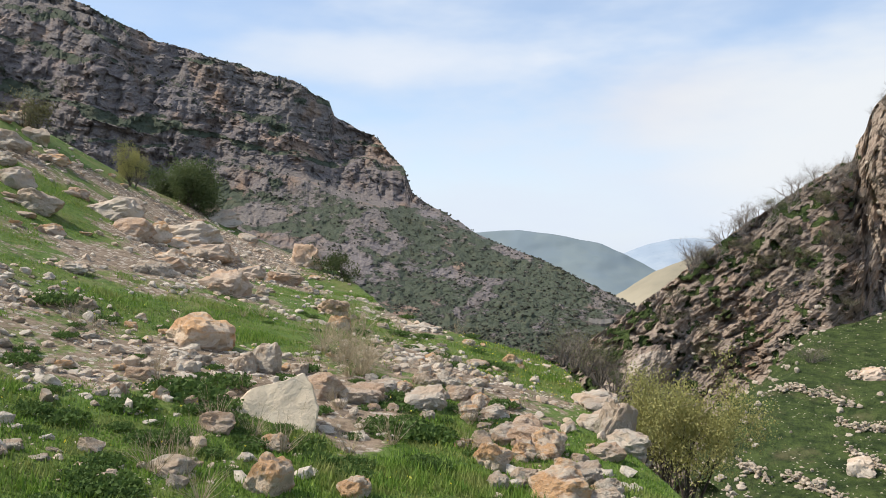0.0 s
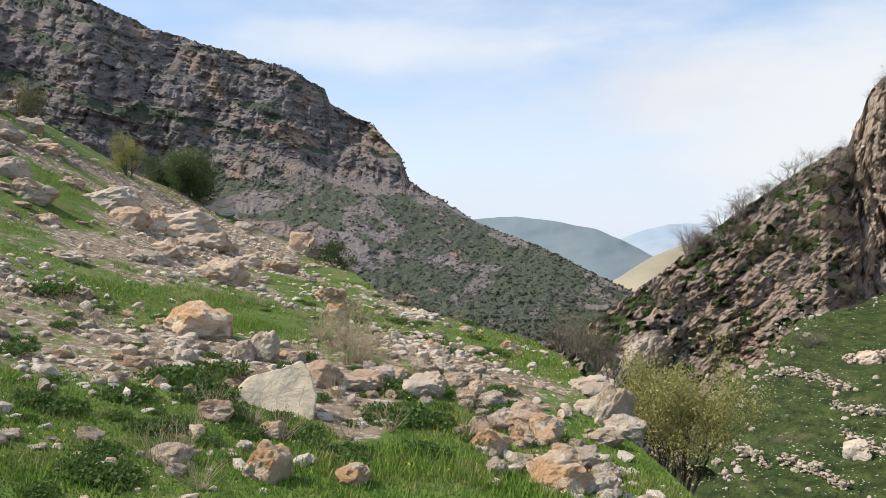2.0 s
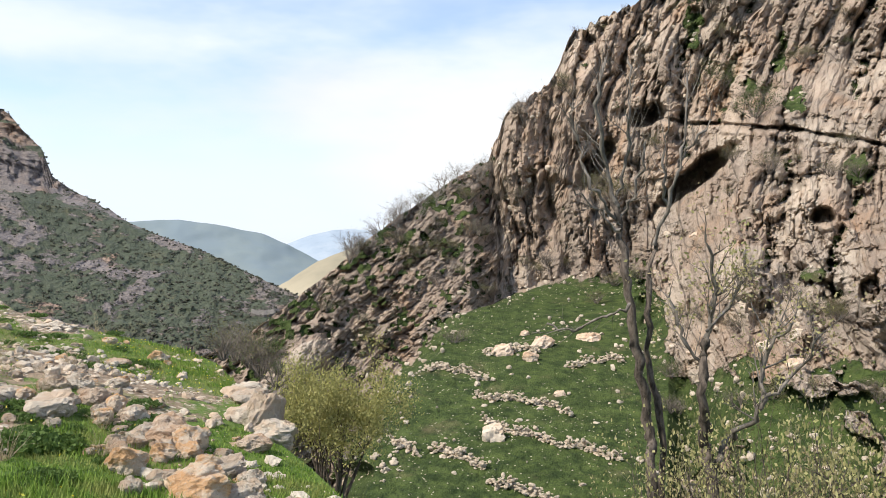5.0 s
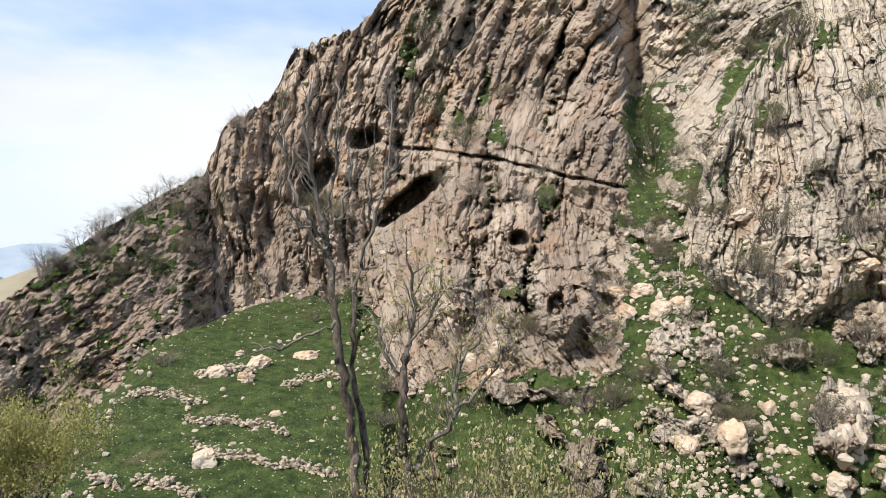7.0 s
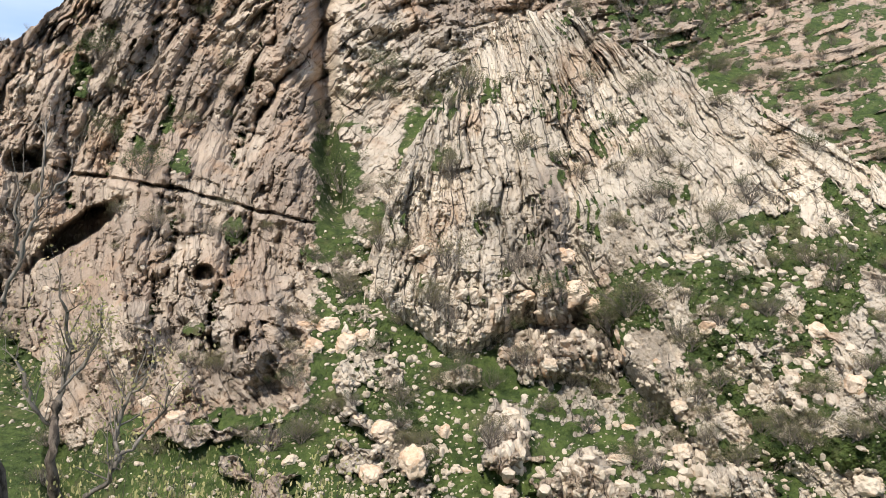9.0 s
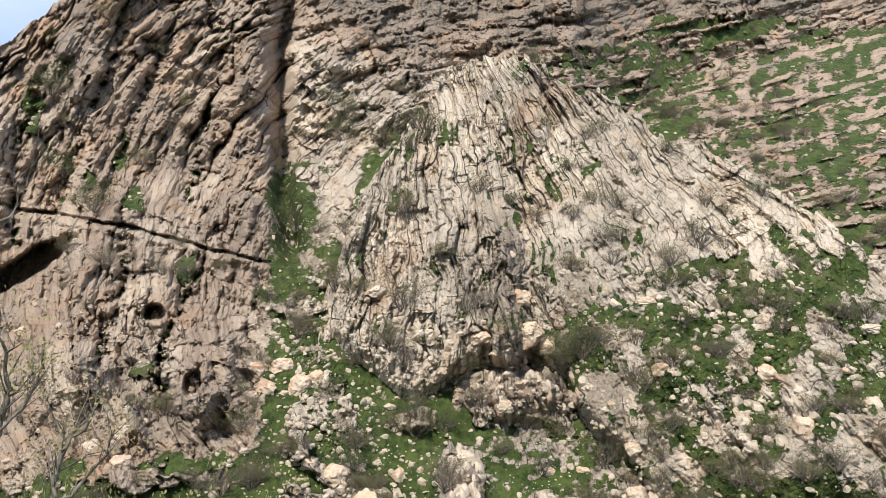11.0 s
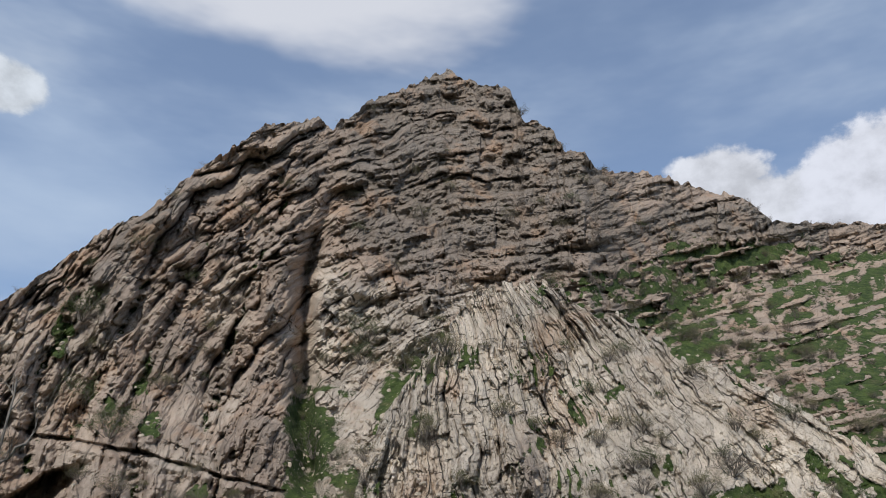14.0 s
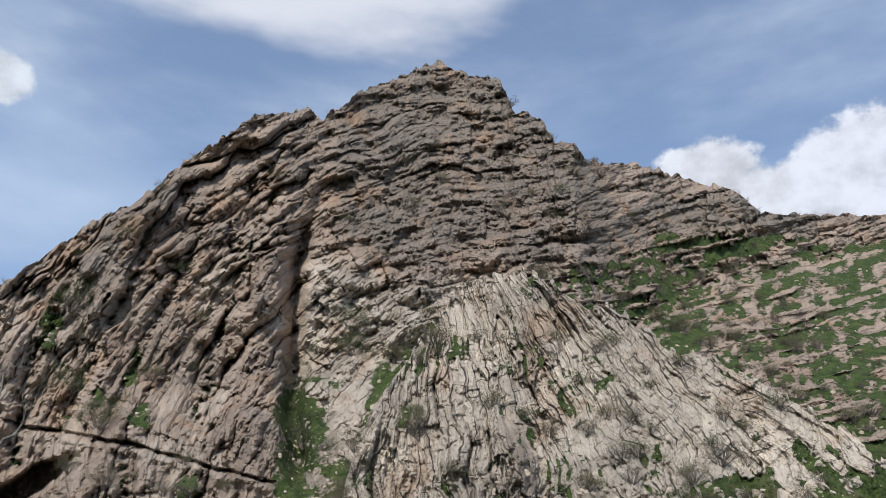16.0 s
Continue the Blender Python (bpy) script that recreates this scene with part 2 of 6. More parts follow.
def far_hill(name, low, high, haze_glow):
    """Hills kilometres away, the haze of the air between put into colour and emission."""
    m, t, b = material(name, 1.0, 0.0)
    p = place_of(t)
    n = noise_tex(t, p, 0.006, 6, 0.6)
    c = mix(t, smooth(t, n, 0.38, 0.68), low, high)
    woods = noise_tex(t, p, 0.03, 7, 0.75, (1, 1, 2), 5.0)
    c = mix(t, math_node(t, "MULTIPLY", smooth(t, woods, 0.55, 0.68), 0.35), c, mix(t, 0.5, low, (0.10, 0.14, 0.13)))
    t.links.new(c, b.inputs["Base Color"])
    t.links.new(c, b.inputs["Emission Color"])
    b.inputs["Emission Strength"].default_value = haze_glow
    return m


MEADOW = meadow()
# paled, bluish tones stand in for distance haze, with emission added on top
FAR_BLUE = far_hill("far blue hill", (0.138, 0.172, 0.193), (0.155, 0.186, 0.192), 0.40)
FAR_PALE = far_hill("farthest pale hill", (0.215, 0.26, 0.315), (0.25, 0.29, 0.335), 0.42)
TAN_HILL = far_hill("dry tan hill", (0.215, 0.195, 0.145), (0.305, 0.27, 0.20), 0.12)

# ---- noise for the land's shapes ----
def chance(ix, iy, seed=0):
    """Evenly spread numbers from 0 to 1, one for each pair of whole numbers."""
    a = (ix.astype(np.int64) * 374761393 + iy.astype(np.int64) * 668265263 + seed * 974711) & 0xFFFFFFFF
    a = ((a ^ (a >> 13)) * 1274126177) & 0xFFFFFFFF
    a = ((a ^ (a >> 16)) * 2246822519) & 0xFFFFFFFF
    return ((a ^ (a >> 15)) & 0xFFFFFF) / float(0xFFFFFF)


def ripple(x, y, seed=0):
    x, y = np.broadcast_arrays(np.asarray(x, float), np.asarray(y, float))
    ix, iy = np.floor(x), np.floor(y)
    fx, fy = x - ix, y - iy
    fx, fy = fx * fx * (3 - 2 * fx), fy * fy * (3 - 2 * fy)
    a, b = chance(ix, iy, seed), chance(ix + 1, iy, seed)
    c, d = chance(ix, iy + 1, seed), chance(ix + 1, iy + 1, seed)
    return (a + (b - a) * fx) * (1 - fy) + (c + (d - c) * fx) * fy


def rough(x, y, octaves=5, seed=0, gain=0.5):
    """Summed ripples, about -1 to 1."""
    total, amp, top = 0.0, 1.0, 0.0
    for k in range(octaves):
        total = total + amp * (ripple(np.asarray(x) * 2 ** k + 17.3 * k, np.asarray(y) * 2 ** k - 9.1 * k, seed + k) * 2 - 1)
        top += amp
        amp *= gain
    return total / top


def step(v, lo, hi):
    u = np.clip((v - lo) / (hi - lo), 0, 1)
    return u * u * (3 - 2 * u)


def blocks(q, s, thick, long, seed, bend=1.0):
    """Beds of about the given thickness that swell, pinch out and break into blocks: how far each stands out (0 to 1), and how open
    the nearest joint is (0 to 1)."""
    q = q + 0.75 * bend * thick * rough(q / thick * 0.6, s / long * 0.8, 3, seed + 5)
    s = s + 0.35 * bend * long * rough(q / thick * 0.9, s / long * 1.7, 3, seed + 6)
    qi = np.floor(q / thick)
    fq = q / thick - qi
    run = long * (0.4 + 1.3 * chance(qi, qi * 0, seed + 1))
    su = s / run + 7 * chance(qi, qi * 0, seed)
    si = np.floor(su)
    fs = su - si
    out = chance(qi, si, seed + 2) + 0.5 * (fq - 0.5) * (chance(qi, si, seed + 3) - 0.3) + 0.4 * (fs - 0.5) * (chance(qi, si, seed + 4) - 0.5)
    ends = np.minimum(fs, 1 - fs) * run * 1.3 + 0.10 * thick
    joint = np.minimum(np.minimum(fq, 1 - fq) * thick, ends) / thick
    fade = step(rough(q / thick * 0.5 + 3, s / long * 1.1, 3, seed + 7), -0.35, 0.25)
    return out, np.exp(-(joint / 0.13) ** 2) * fade


def fins(q, s, seed):
    """Worn edges of beds: long ridges with sharp hollows between, 0 to 1."""
    r = 1 - np.abs(rough(q * 0.55, s * 0.24, 5, seed, 0.55)) * 1.6
    return np.clip(r, 0, 1)


def lumps_of(x, y, seed):
    """Rounded lumps packed side by side: how far each stands out (0 to 1), the crease between neighbours (0 to 1), and a number for each."""
    ix, iy = np.floor(x), np.floor(y)
    f1, f2, own = np.full(x.shape, 9.0), np.full(x.shape, 9.0), np.zeros(x.shape)
    for i in (-1, 0, 1):
        for j in (-1, 0, 1):
            cx, cy = ix + i, iy + j
            d = np.hypot(cx + 0.1 + 0.8 * chance(cx, cy, seed) - x, cy + 0.1 + 0.8 * chance(cx, cy, seed + 1) - y)
            own = np.where(d < f1, chance(cx, cy, seed + 2), own)
            f2 = np.minimum(f2, np.maximum(f1, d))
            f1 = np.minimum(f1, d)
    edge = f2 - f1
    return np.minimum(edge / 0.55, 1.0), np.exp(-(edge / 0.07) ** 2), own


def pillars(q, s, wide, long, seed, bend=0.35, octaves=4):
    """Upright pillars of weathered rock, wide across the beds and long along them."""
    here = step(rough(q / wide * 0.45 + 5, s / long * 0.8, 3, seed + 7), -0.25, 0.35)
    wq = q + bend * wide * rough(q / wide * 0.8, s / long * 2.0, octaves, seed + 5, 0.6)
    ws = s + bend * long * rough(q / wide, s / long * 2, octaves, seed + 6, 0.6)
    dome, crease, own = lumps_of(wq / wide, ws / long, seed)
    return dome * here + 0.6 * (1 - here), crease * here, own


def sheet(name, x, y, z, mat, layers=None, loop=False, smooth_faces=True):
    """A grid of points as one mesh, with smooth shading; layers: vectors by name, one for each point."""
    rows, cols = x.shape
    me = bpy.data.meshes.new(name)
    co = np.stack([x, y, z], -1).reshape(-1, 3).astype(np.float32)
    me.vertices.add(len(co))
    me.vertices.foreach_set("co", co.ravel())
    i = np.arange(rows * cols).reshape(rows, cols)
    if loop:
        i = np.concatenate([i, i[:, :1]], 1)
    quads = np.stack([i[:-1, :-1], i[:-1, 1:], i[1:, 1:], i[1:, :-1]], -1).reshape(-1, 4).astype(np.int32)
    me.loops.add(quads.size)
    me.polygons.add(len(quads))
    me.loops.foreach_set("vertex_index", quads.ravel())
    me.polygons.foreach_set("loop_start", np.arange(0, quads.size, 4, dtype=np.int32))
    me.update(calc_edges=True)
    me.polygons.foreach_set("use_smooth", np.full(len(quads), smooth_faces))
    for key, parts in (layers or {}).items():
        a = me.attributes.new(key, "FLOAT_VECTOR", "POINT")
        v = np.stack([np.broadcast_to(p, x.shape) for p in parts], -1).reshape(-1, 3).astype(np.float32)
        a.data.foreach_set("vector", v.ravel())
    me.materials.append(mat)
    return new(name, me)


def out_at(az, el, h):
    """The place at azimuth and elevation (degrees, from the eye) and h metres away along the flat."""
    a = np.radians(az)
    return h * np.sin(a), h * np.cos(a), EYE_Z + h * np.tan(np.radians(el))


def slope_plane(az, el, toward, z0, d0, steep):
    """How far off a hillside lies that rises towards an azimuth: it is at height z0 at d0 metres and as steep as given."""
    g = math.tan(radians(steep))
    den = g * np.cos(np.radians(az - toward)) - np.tan(np.radians(el))
    h = (g * d0 + EYE_Z - z0) / np.maximum(den, 1e-3)
    return np.where(den > 1e-3, np.minimum(h, 900.0), 900.0)


def soft_min(k, *hs):
    return -k * np.log(sum(np.exp(-np.maximum(h, 0) / k) for h in hs))


def behind(h, z, fall, deep, count):
    """Rows that carry a crest down its far side."""
    u = np.linspace(0, 1, count + 1)[1:, None]
    return h[-1] + deep * u, z[-1] - fall * u ** 1.3 * deep


def tuft(az, el, a, e, wa, we):
    """A ragged patch of turf, 0 to 1."""
    r = ((az - a) / wa) ** 2 + ((el - e) / we) ** 2
    return 0.8 * np.exp(-(np.maximum(1.3 * r + 1.5 * rough(az * 1.6 + a, el * 1.3, 4, 37, 0.6), 0)) ** 2)


# ---- the gorge wall across the ravine ----
CREST_AZ = [6, 9.8, 13.8, 16.5, 18, 20.2, 22.8, 24.4, 26.4, 27.3, 27.9, 28.7, 31.1, 31.7, 33.4, 35, 37, 37.9, 40.2, 42.7, 45.6,
            48.5, 53, 57, 58.4, 62, 68.1, 73.4, 74.3, 76.8, 77.6, 79.2, 80.2, 83.9, 86.7, 90.6, 92.3, 99.9, 112]
CREST_EL = [-8.5, -6.9, -4, -1.9, -0.5, 1.2, 3.0, 4.1, 5.3, 5.7, 7.3, 9.1, 10.4, 11, 14.6, 15, 15.7, 16.4, 18.4, 21.3, 23.3,
            26.6, 30, 31.1, 30.5, 32.9, 34.9, 33.4, 31.4, 30.7, 28.9, 29, 27.3, 27.1, 25.8, 24.3, 22.5, 21, 19]
FOLD = (73.0, 3.7)       # heart of the fold, azimuth and elevation
FAN = (67.2, 33.0)       # where the rib's beds would meet
# bosses of bare rock on the lower slopes: azimuth, elevation, half width, half height, how far out, brown
BOSSES = [(75.3, -4.2, 5.2, 2.5, 5.0, 0.45), (91.5, -6.6, 4.2, 4.0, 7.0, 0.1), (98.5, -6.0, 3.5, 4.5, 6.0, 0.1), (71.0, -10.6, 2.2, 3.6, 3.0, 0.05),
          (76.5, -12.6, 2.6, 2.0, 2.5, 0.1), (53.6, -3.2, 3.0, 5.0, 6.5, 0.7), (48.0, -6.6, 2.2, 3.8, 5.0, 0.75), (41.6, -6.5, 2.4, 5.0, 6.0, 0.75),
          (45.0, -3.0, 3.2, 3.0, 4.5, 0.7), (49.5, 0.8, 3.4, 3.6, 4.0, 0.75), (86.5, -12.5, 3.0, 1.6, 2.2, 0.1), (39.6, -1.0, 1.7, 3.6, 4.0, 0.85), (14.6, -8.6, 1.9, 1.9, 3.0, 0.45),
          (94.0, 3.0, 3.0, 2.2, 3.0, 0.1), (64.8, -11.6, 1.6, 1.4, 2.0, 0.15)]


RIB_AZ = [60.8, 62.7, 63.8, 66.6, 69.1, 72.6, 77.6, 82.8, 88.9, 95.2, 97.5, 104]
RIB_TOP = [1.5, 7.4, 11.3, 14.5, 17.8, 20.8, 18.8, 15.7, 12.6, 8.1, 5.6, 2.0]
RIB_LOW_AZ = [60.8, 62, 66.9, 69.8, 71.8, 76, 78, 81, 84, 91, 96, 104]
RIB_LOW = [0.5, 2.2, -2.2, -1.5, 0.2, 0.4, -0.6, -5.0, -8.5, -10.0, -10.5, -11.0]


def bosses(az, el):
    out, brown = np.zeros_like(az), np.zeros_like(az)
    wob = 0.25 * rough(az * 0.7, el * 0.7, 4, 77)
    for a, e, wa, we, o, b in BOSSES:
        r = np.sqrt(((az - a) / wa) ** 2 + ((el - e) / we) ** 2) + wob
        v = step(1.1 - r, 0.0, 0.6 + 0.9 * step(e - el, -0.5 * we, we))
        brown = np.where(v * o * 0.6 > out, b, brown)
        out = np.maximum(out, v * o * 0.6)
    return out, brown


def beds_of_wall(az, el):
    """Across and along the beds: they stand steep, arch over at the top and run level to the far side."""
    wa = az + 0.5 * rough(az / 4, el / 4, 3, 11) + 0.08 * rough(az * 1.6, el * 1.6, 3, 12)
    we = el + 0.5 * rough(az / 4 + 40, el / 4, 3, 13) + 0.08 * rough(az * 1.6, el * 1.6 + 9, 3, 14)
    dx, dy = (wa - FOLD[0]) * 0.9, we - FOLD[1]
    r = np.hypot(dx, dy)
    th = np.arctan2(dx, dy)
    level = we - 0.10 * dx
    w = step(wa, 64, 78)
    main = r * (1 - w) + (level - FOLD[1]) * w, th * 22 * (1 - w) + dx * w
    # the lower ridge's beds climb with its slope; those under the rib fan out like the rib's own
    ridge = (we - 0.95 * (wa - 20)) * 0.72, (we * 0.95 + wa) * 0.72
    fx, fy = (wa - FAN[0]) * 0.95, FAN[1] - we
    fan = np.degrees(np.arctan2(fx, fy)) * 0.95, np.hypot(fx, fy) * 1.3
    w_ridge, w_fan = 1 - step(wa, 26, 29.5), step(wa, 61.5, 64) * (1 - step(we, 3, 5.5))
    return (main, 1 - w_ridge - w_fan), (ridge, w_ridge), (fan, w_fan)


def broken_rock(q, s, bulk, knobs):
    """How far bedded rock stands out, how open its joints are, and which bed it is."""
    o1, j1 = blocks(q, s, 2.1, 4.0, 41, 0.45)
    o2, j2 = blocks(q + 0.3, s, 0.8, 1.2, 45, 0.55)
    o3, j3 = blocks(q + 0.1, s, 0.31, 0.45, 49, 0.6)
    d = 0.7 * bulk * (o1 - 0.5) + 1.3 * (o2 - 0.5) + 0.6 * (o3 - 0.5) - 0.9 * j1 - 0.6 * j2 - 0.3 * j3
    # rounded knobs with sharp creases between them
    d = d + knobs * 5.5 * (np.abs(rough(q * 0.42, s * 0.17, 4, 58, 0.55)) - 0.2) + knobs * 2.2 * (np.abs(rough(q * 1.3, s * 0.6, 4, 59, 0.6)) - 0.2)
    d = d + (0.3 + 0.7 * knobs) * 1.4 * (fins(q, s, 55) - 0.6) + 0.7 * (fins(q * 2.7, s * 3.5, 57) - 0.6)
    return d, 0.6 * j1 + 0.4 * j2, o1


def build_gorge_wall():
    cols = np.concatenate([np.arange(6, 14, 0.16), np.arange(14, 36, 0.11), np.arange(36, 100, 0.088), np.arange(100, 112.01, 0.3)])
    rows = 540
    top = np.interp(cols, CREST_AZ, CREST_EL)
    craggy = step(cols, 24, 30) * (1 - 0.5 * step(cols, 91, 94))
    top = top + craggy * (0.30 * rough(cols * 1.3, 0 * cols, 4, 5) + 0.12 * np.floor(3 * ripple(cols * 3.1, 0 * cols, 6))) + 0.10 * rough(cols * 3, 0 * cols, 3, 7)
    u = np.linspace(0, 1, rows)[:, None]
    az = np.broadcast_to(cols, (rows, len(cols))).copy()
    el = -21 + (top + 21) * u
    field = slope_plane(az, el, 30, -12, 40, 10) + 3.5 * np.maximum(az - 40, 0)
    border = np.interp(el, [-14, -10.8, -8.7, -5.5, -4.7, -2.6, -1.8, 2], [18.5, 20.3, 22.8, 24.6, 27.5, 32.7, 35, 36]) + 0.6 * rough(el * 1.1, az * 0.4, 3, 19)
    field = field + 12.0 * np.maximum(border + 0.4 - az, 0)
    spur = slope_plane(az, el, 18, -13, 70, 40) + 3.5 * np.maximum(az - 26, 0)
    left = slope_plane(az, el, 50, -4, 85, 62) + 0.9 * np.maximum(26 - az, 0)
    apron = slope_plane(az, el, 70, -12, 38 + 3.0 * np.maximum(45 - az, 0), 32)
    peak = slope_plane(az, el, 68, 10, 85 + 2.5 * np.maximum(az - 79, 0) + 1.5 * np.maximum(58 - az, 0), 55)
    h = soft_min(2.0, field, left, apron, peak, spur)
    near = lambda p: np.exp(-np.maximum(p - h, 0) / 4.0)
    w_field, w_apron = near(field) * (1 - step(az, 40, 44)), near(apron)
    wall = np.clip(1 - w_field - w_apron, 0, 1)
    lower_wall = step(az, 39, 42) * (1 - step(az, 55.5, 58)) * step(el, -10, -6)
    wall, w_apron = np.maximum(wall, lower_wall), w_apron * (1 - 0.85 * lower_wall)
    boss, boss_brown = bosses(az, el)
    # the chimney between the buttress and the fold, and lesser gullies
    gully_az = np.interp(el, [4, 10, 20, 26, 30], [59.2, 58.0, 57.4, 58.8, 59.5])
    gully = np.exp(-((az - gully_az) / 0.75) ** 2) * step(el, 4, 7) * (1 - step(el, 20, 25))
    scree_az = np.interp(el, [-12, -6, 0, 6, 12, 18, 22], [63.5, 62.5, 59.8, 60.0, 62.5, 65.5, 68])
    scree = np.exp(-((az - scree_az) / np.interp(el, [-12, 0, 8, 20], [3.2, 2.2, 1.2, 0.6])) ** 2) * (1 - step(el, 17, 21))
    scree2 = np.exp(-((az - np.interp(el, [-10, 5], [83.2, 80.5])) / 1.5) ** 2) * step(el, -12, -9) * (1 - step(el, 4, 6))
    scree = scree * (1 - 0.95 * np.exp(-((el - 11.5) / 3.2) ** 4))
    scree = np.maximum(scree, scree2) * (0.55 + 0.45 * rough(az, el, 4, 21))
    # turf
    patch = rough(az * 0.55, el * 0.75, 5, 31)
    fleck = rough(az * 2.2, el * 2.6, 4, 32)
    under_peak = np.interp(az, [64, 73, 79, 85, 92, 100, 112], [14, 19.3, 20.2, 22.2, 21.6, 18.8, 17])
    shoulder = step(az, 70, 76) * (1 - step(el - under_peak, -0.8, 0.8))
    ridge = 1 - step(az, 25.5, 29.5)
    above_rib = step(el - np.interp(az, RIB_AZ, RIB_TOP), -1.5, 0.5)
    ledge = step(ripple((el - 0.16 * (az - 85)) * 3.6 + 0.7 * patch + 0.6 * fleck, az / 3.2, 33), 0.62, 0.74) * above_rib
    turf = w_field * 0.92 + w_apron * (1.0 + 0.55 * patch) + wall * (0.10 + 0.45 * patch * step(el, -10, 14) - 0.25 * step(el, 20, 26)) + 0.30 * fleck - 0.52 * step(az, 39, 41) * (1 - step(az, 56, 59)) * step(el, -9, -5)
    rocky = step(border - az, 0.2, 1.2)
    turf = turf + rocky * (0.10 - 0.25 * (1 - step(fleck, -0.1, 0.3)))
    turf = turf + ridge * wall * (0.14 + 0.45 * fleck + 0.25 * step(el - np.interp(az, CREST_AZ, CREST_EL), -5, -1))
    turf = np.where(shoulder > 0.02, turf * (1 - shoulder) + shoulder * (0.62 + 0.40 * patch + 0.65 * fleck - 0.5 * ledge), turf)
    for a, e, wa, we in ((43.6, -3.4, 2.0, 1.4), (49.1, -2.2, 1.0, 0.8), (51.7, 4.4, 1.0, 1.1), (48.0, 9.2, 0.9, 0.9), (47.0, 11.7, 0.7, 0.9), (45.2, 10.3, 0.6, 1.0), (41.5, 14.8, 0.7, 2.2),
                         (57.3, 2.9, 1.3, 1.0), (58.3, 7.6, 0.7, 1.2), (69.5, 14.6, 1.0, 0.7), (68.2, -4.6, 1.6, 1.2), (63.2, -3.5, 1.2, 0.9), (72.4, -0.1, 1.6, 0.6), (78.4, 0.2, 1.6, 0.9),
                         (82.7, 2.6, 1.2, 0.8), (89.4, 1.6, 1.6, 0.7)):
        turf = np.maximum(turf, tuft(az, el, a, e, wa, we))
    crop = step(rough(az / 2.6, el / 1.9, 4, 35), 0.20, 0.30) * w_apron * (1 - shoulder) * (1 - np.clip(1.4 * scree, 0, 1)) * (1 - w_field)
    turf = turf - 0.9 * crop - 0.7 * np.exp(-((az - 61.8) / 1.9) ** 4 - ((el - 11.5) / 3.8) ** 4)
    turf = turf - 1.1 * np.clip(boss / 2.0, 0, 1) - 0.6 * np.clip(scree, 0, 1)
    turf = np.clip(turf, 0, 1)
    # beds and blocks
    lumps = 1 - np.abs(rough(az / 2.6, el / 3.4, 4, 64)) * 1.5
    q, s, d, crack, o1 = (np.zeros_like(az) for _ in range(5))
    bulk = 3.0 + 1.6 * (1 - step(az, 57, 60))
    for ((bq, bs), w), knobs in zip(beds_of_wall(az, el), (1.0, 0.25, 0.0)):
        bd, bc, bo = broken_rock(bq, bs, bulk, knobs)
        d, crack, o1 = d + w * bd, crack + w * bc, o1 + w * bo
        q, s = np.where(w > 0.5, bq, q), np.where(w > 0.5, bs, s)
    # the buttress: pillars within pillars, rounded, with deep creases
    butt = (1 - step(az, 57.6, 58.8)) * (1 - ridge) * (1 - step(turf, 0.35, 0.6))
    pq, ps = q + 0.6 * rough(az / 3, el / 5, 3, 171), s
    relief, creases, tint = np.zeros_like(az), np.zeros_like(az), np.zeros_like(az)
    for wide, long, out, deep, seed in ((2.9, 13.0, 3.6, 1.6, 172), (1.2, 4.5, 1.7, 0.9, 182), (0.5, 1.5, 0.45, 0.3, 192)):
        dome, crease, own = pillars(pq, ps, wide, long, seed, 0.6, 5)
        relief = relief + out * (dome - 0.6) + 0.7 * out * (own - 0.5) - deep * crease
        creases = np.maximum(creases, crease * (0.9 if wide > 1 else 0.5))
        tint = tint + 0.33 * (own - 0.5)
    d = d * (1 - 0.55 * butt - 0.4 * ridge) + (butt + 0.9 * ridge * (1 - step(turf, 0.4, 0.6))) * relief
    crack = np.maximum(crack * (1 - 0.3 * butt), butt * creases * 0.45)
    # ravines that part the buttress into towers, with turf in their beds
    ravine = np.zeros_like(az)
    for els, azs in (((5.5, 10, 14.8, 19), (41.2, 40.4, 41.6, 42.2)), ((7.5, 10.5, 14, 20), (43.0, 43.8, 44.8, 46.8)), ((8.5, 11.7, 16, 23), (46.0, 46.9, 48.4, 50.6)),
                     ((9, 14, 20, 26), (51.6, 52.4, 53.6, 55.6)), ((-2, 1, 4, 7), (46.2, 46.9, 47.6, 47.4)), ((-5, -1, 3, 6.0), (50.6, 50.2, 51.6, 53.0)), ((-6, -2, 2), (38.6, 38.2, 37.6))):
        mid = np.interp(el, els, azs) + 0.5 * rough(el * 0.5, az * 0.1, 4, 173, 0.6)
        r = np.exp(-np.abs((az - mid) / np.interp(el, [els[0], els[-1]], [0.55, 0.4])) ** 1.5) * step(el, els[0] - 1, els[0] + 0.6) * (1 - step(el, els[-1] - 1.5, els[-1] + 1))
        ravine = np.maximum(ravine, r)
    ravine = ravine * (1 - ridge)
    # thick beds of the peak with deep seams between them
    high = step(az, 58, 62) * step(el, 15, 19) * (1 - shoulder)
    dome, crease, own = pillars(q, s, 1.6, 9.0, 176, 0.5)
    d = d + high * (0.6 * (dome - 0.6) + 1.6 * (own - 0.5) - 1.2 * crease)
    crack = np.maximum(crack, 0.5 * high * crease)
    bare = 1 - 0.93 * step(turf, 0.3, 0.6)
    stout = bare * (0.25 + 0.75 * np.clip(wall + boss / 2.5 + 0.5 * shoulder + crop, 0, 1)) * (1 - 0.75 * np.clip(scree, 0, 1))
    crack = crack * (1 - 0.45 * step(el, 16, 22) * step(az, 57, 62)) * (1 - 0.1 * ridge)
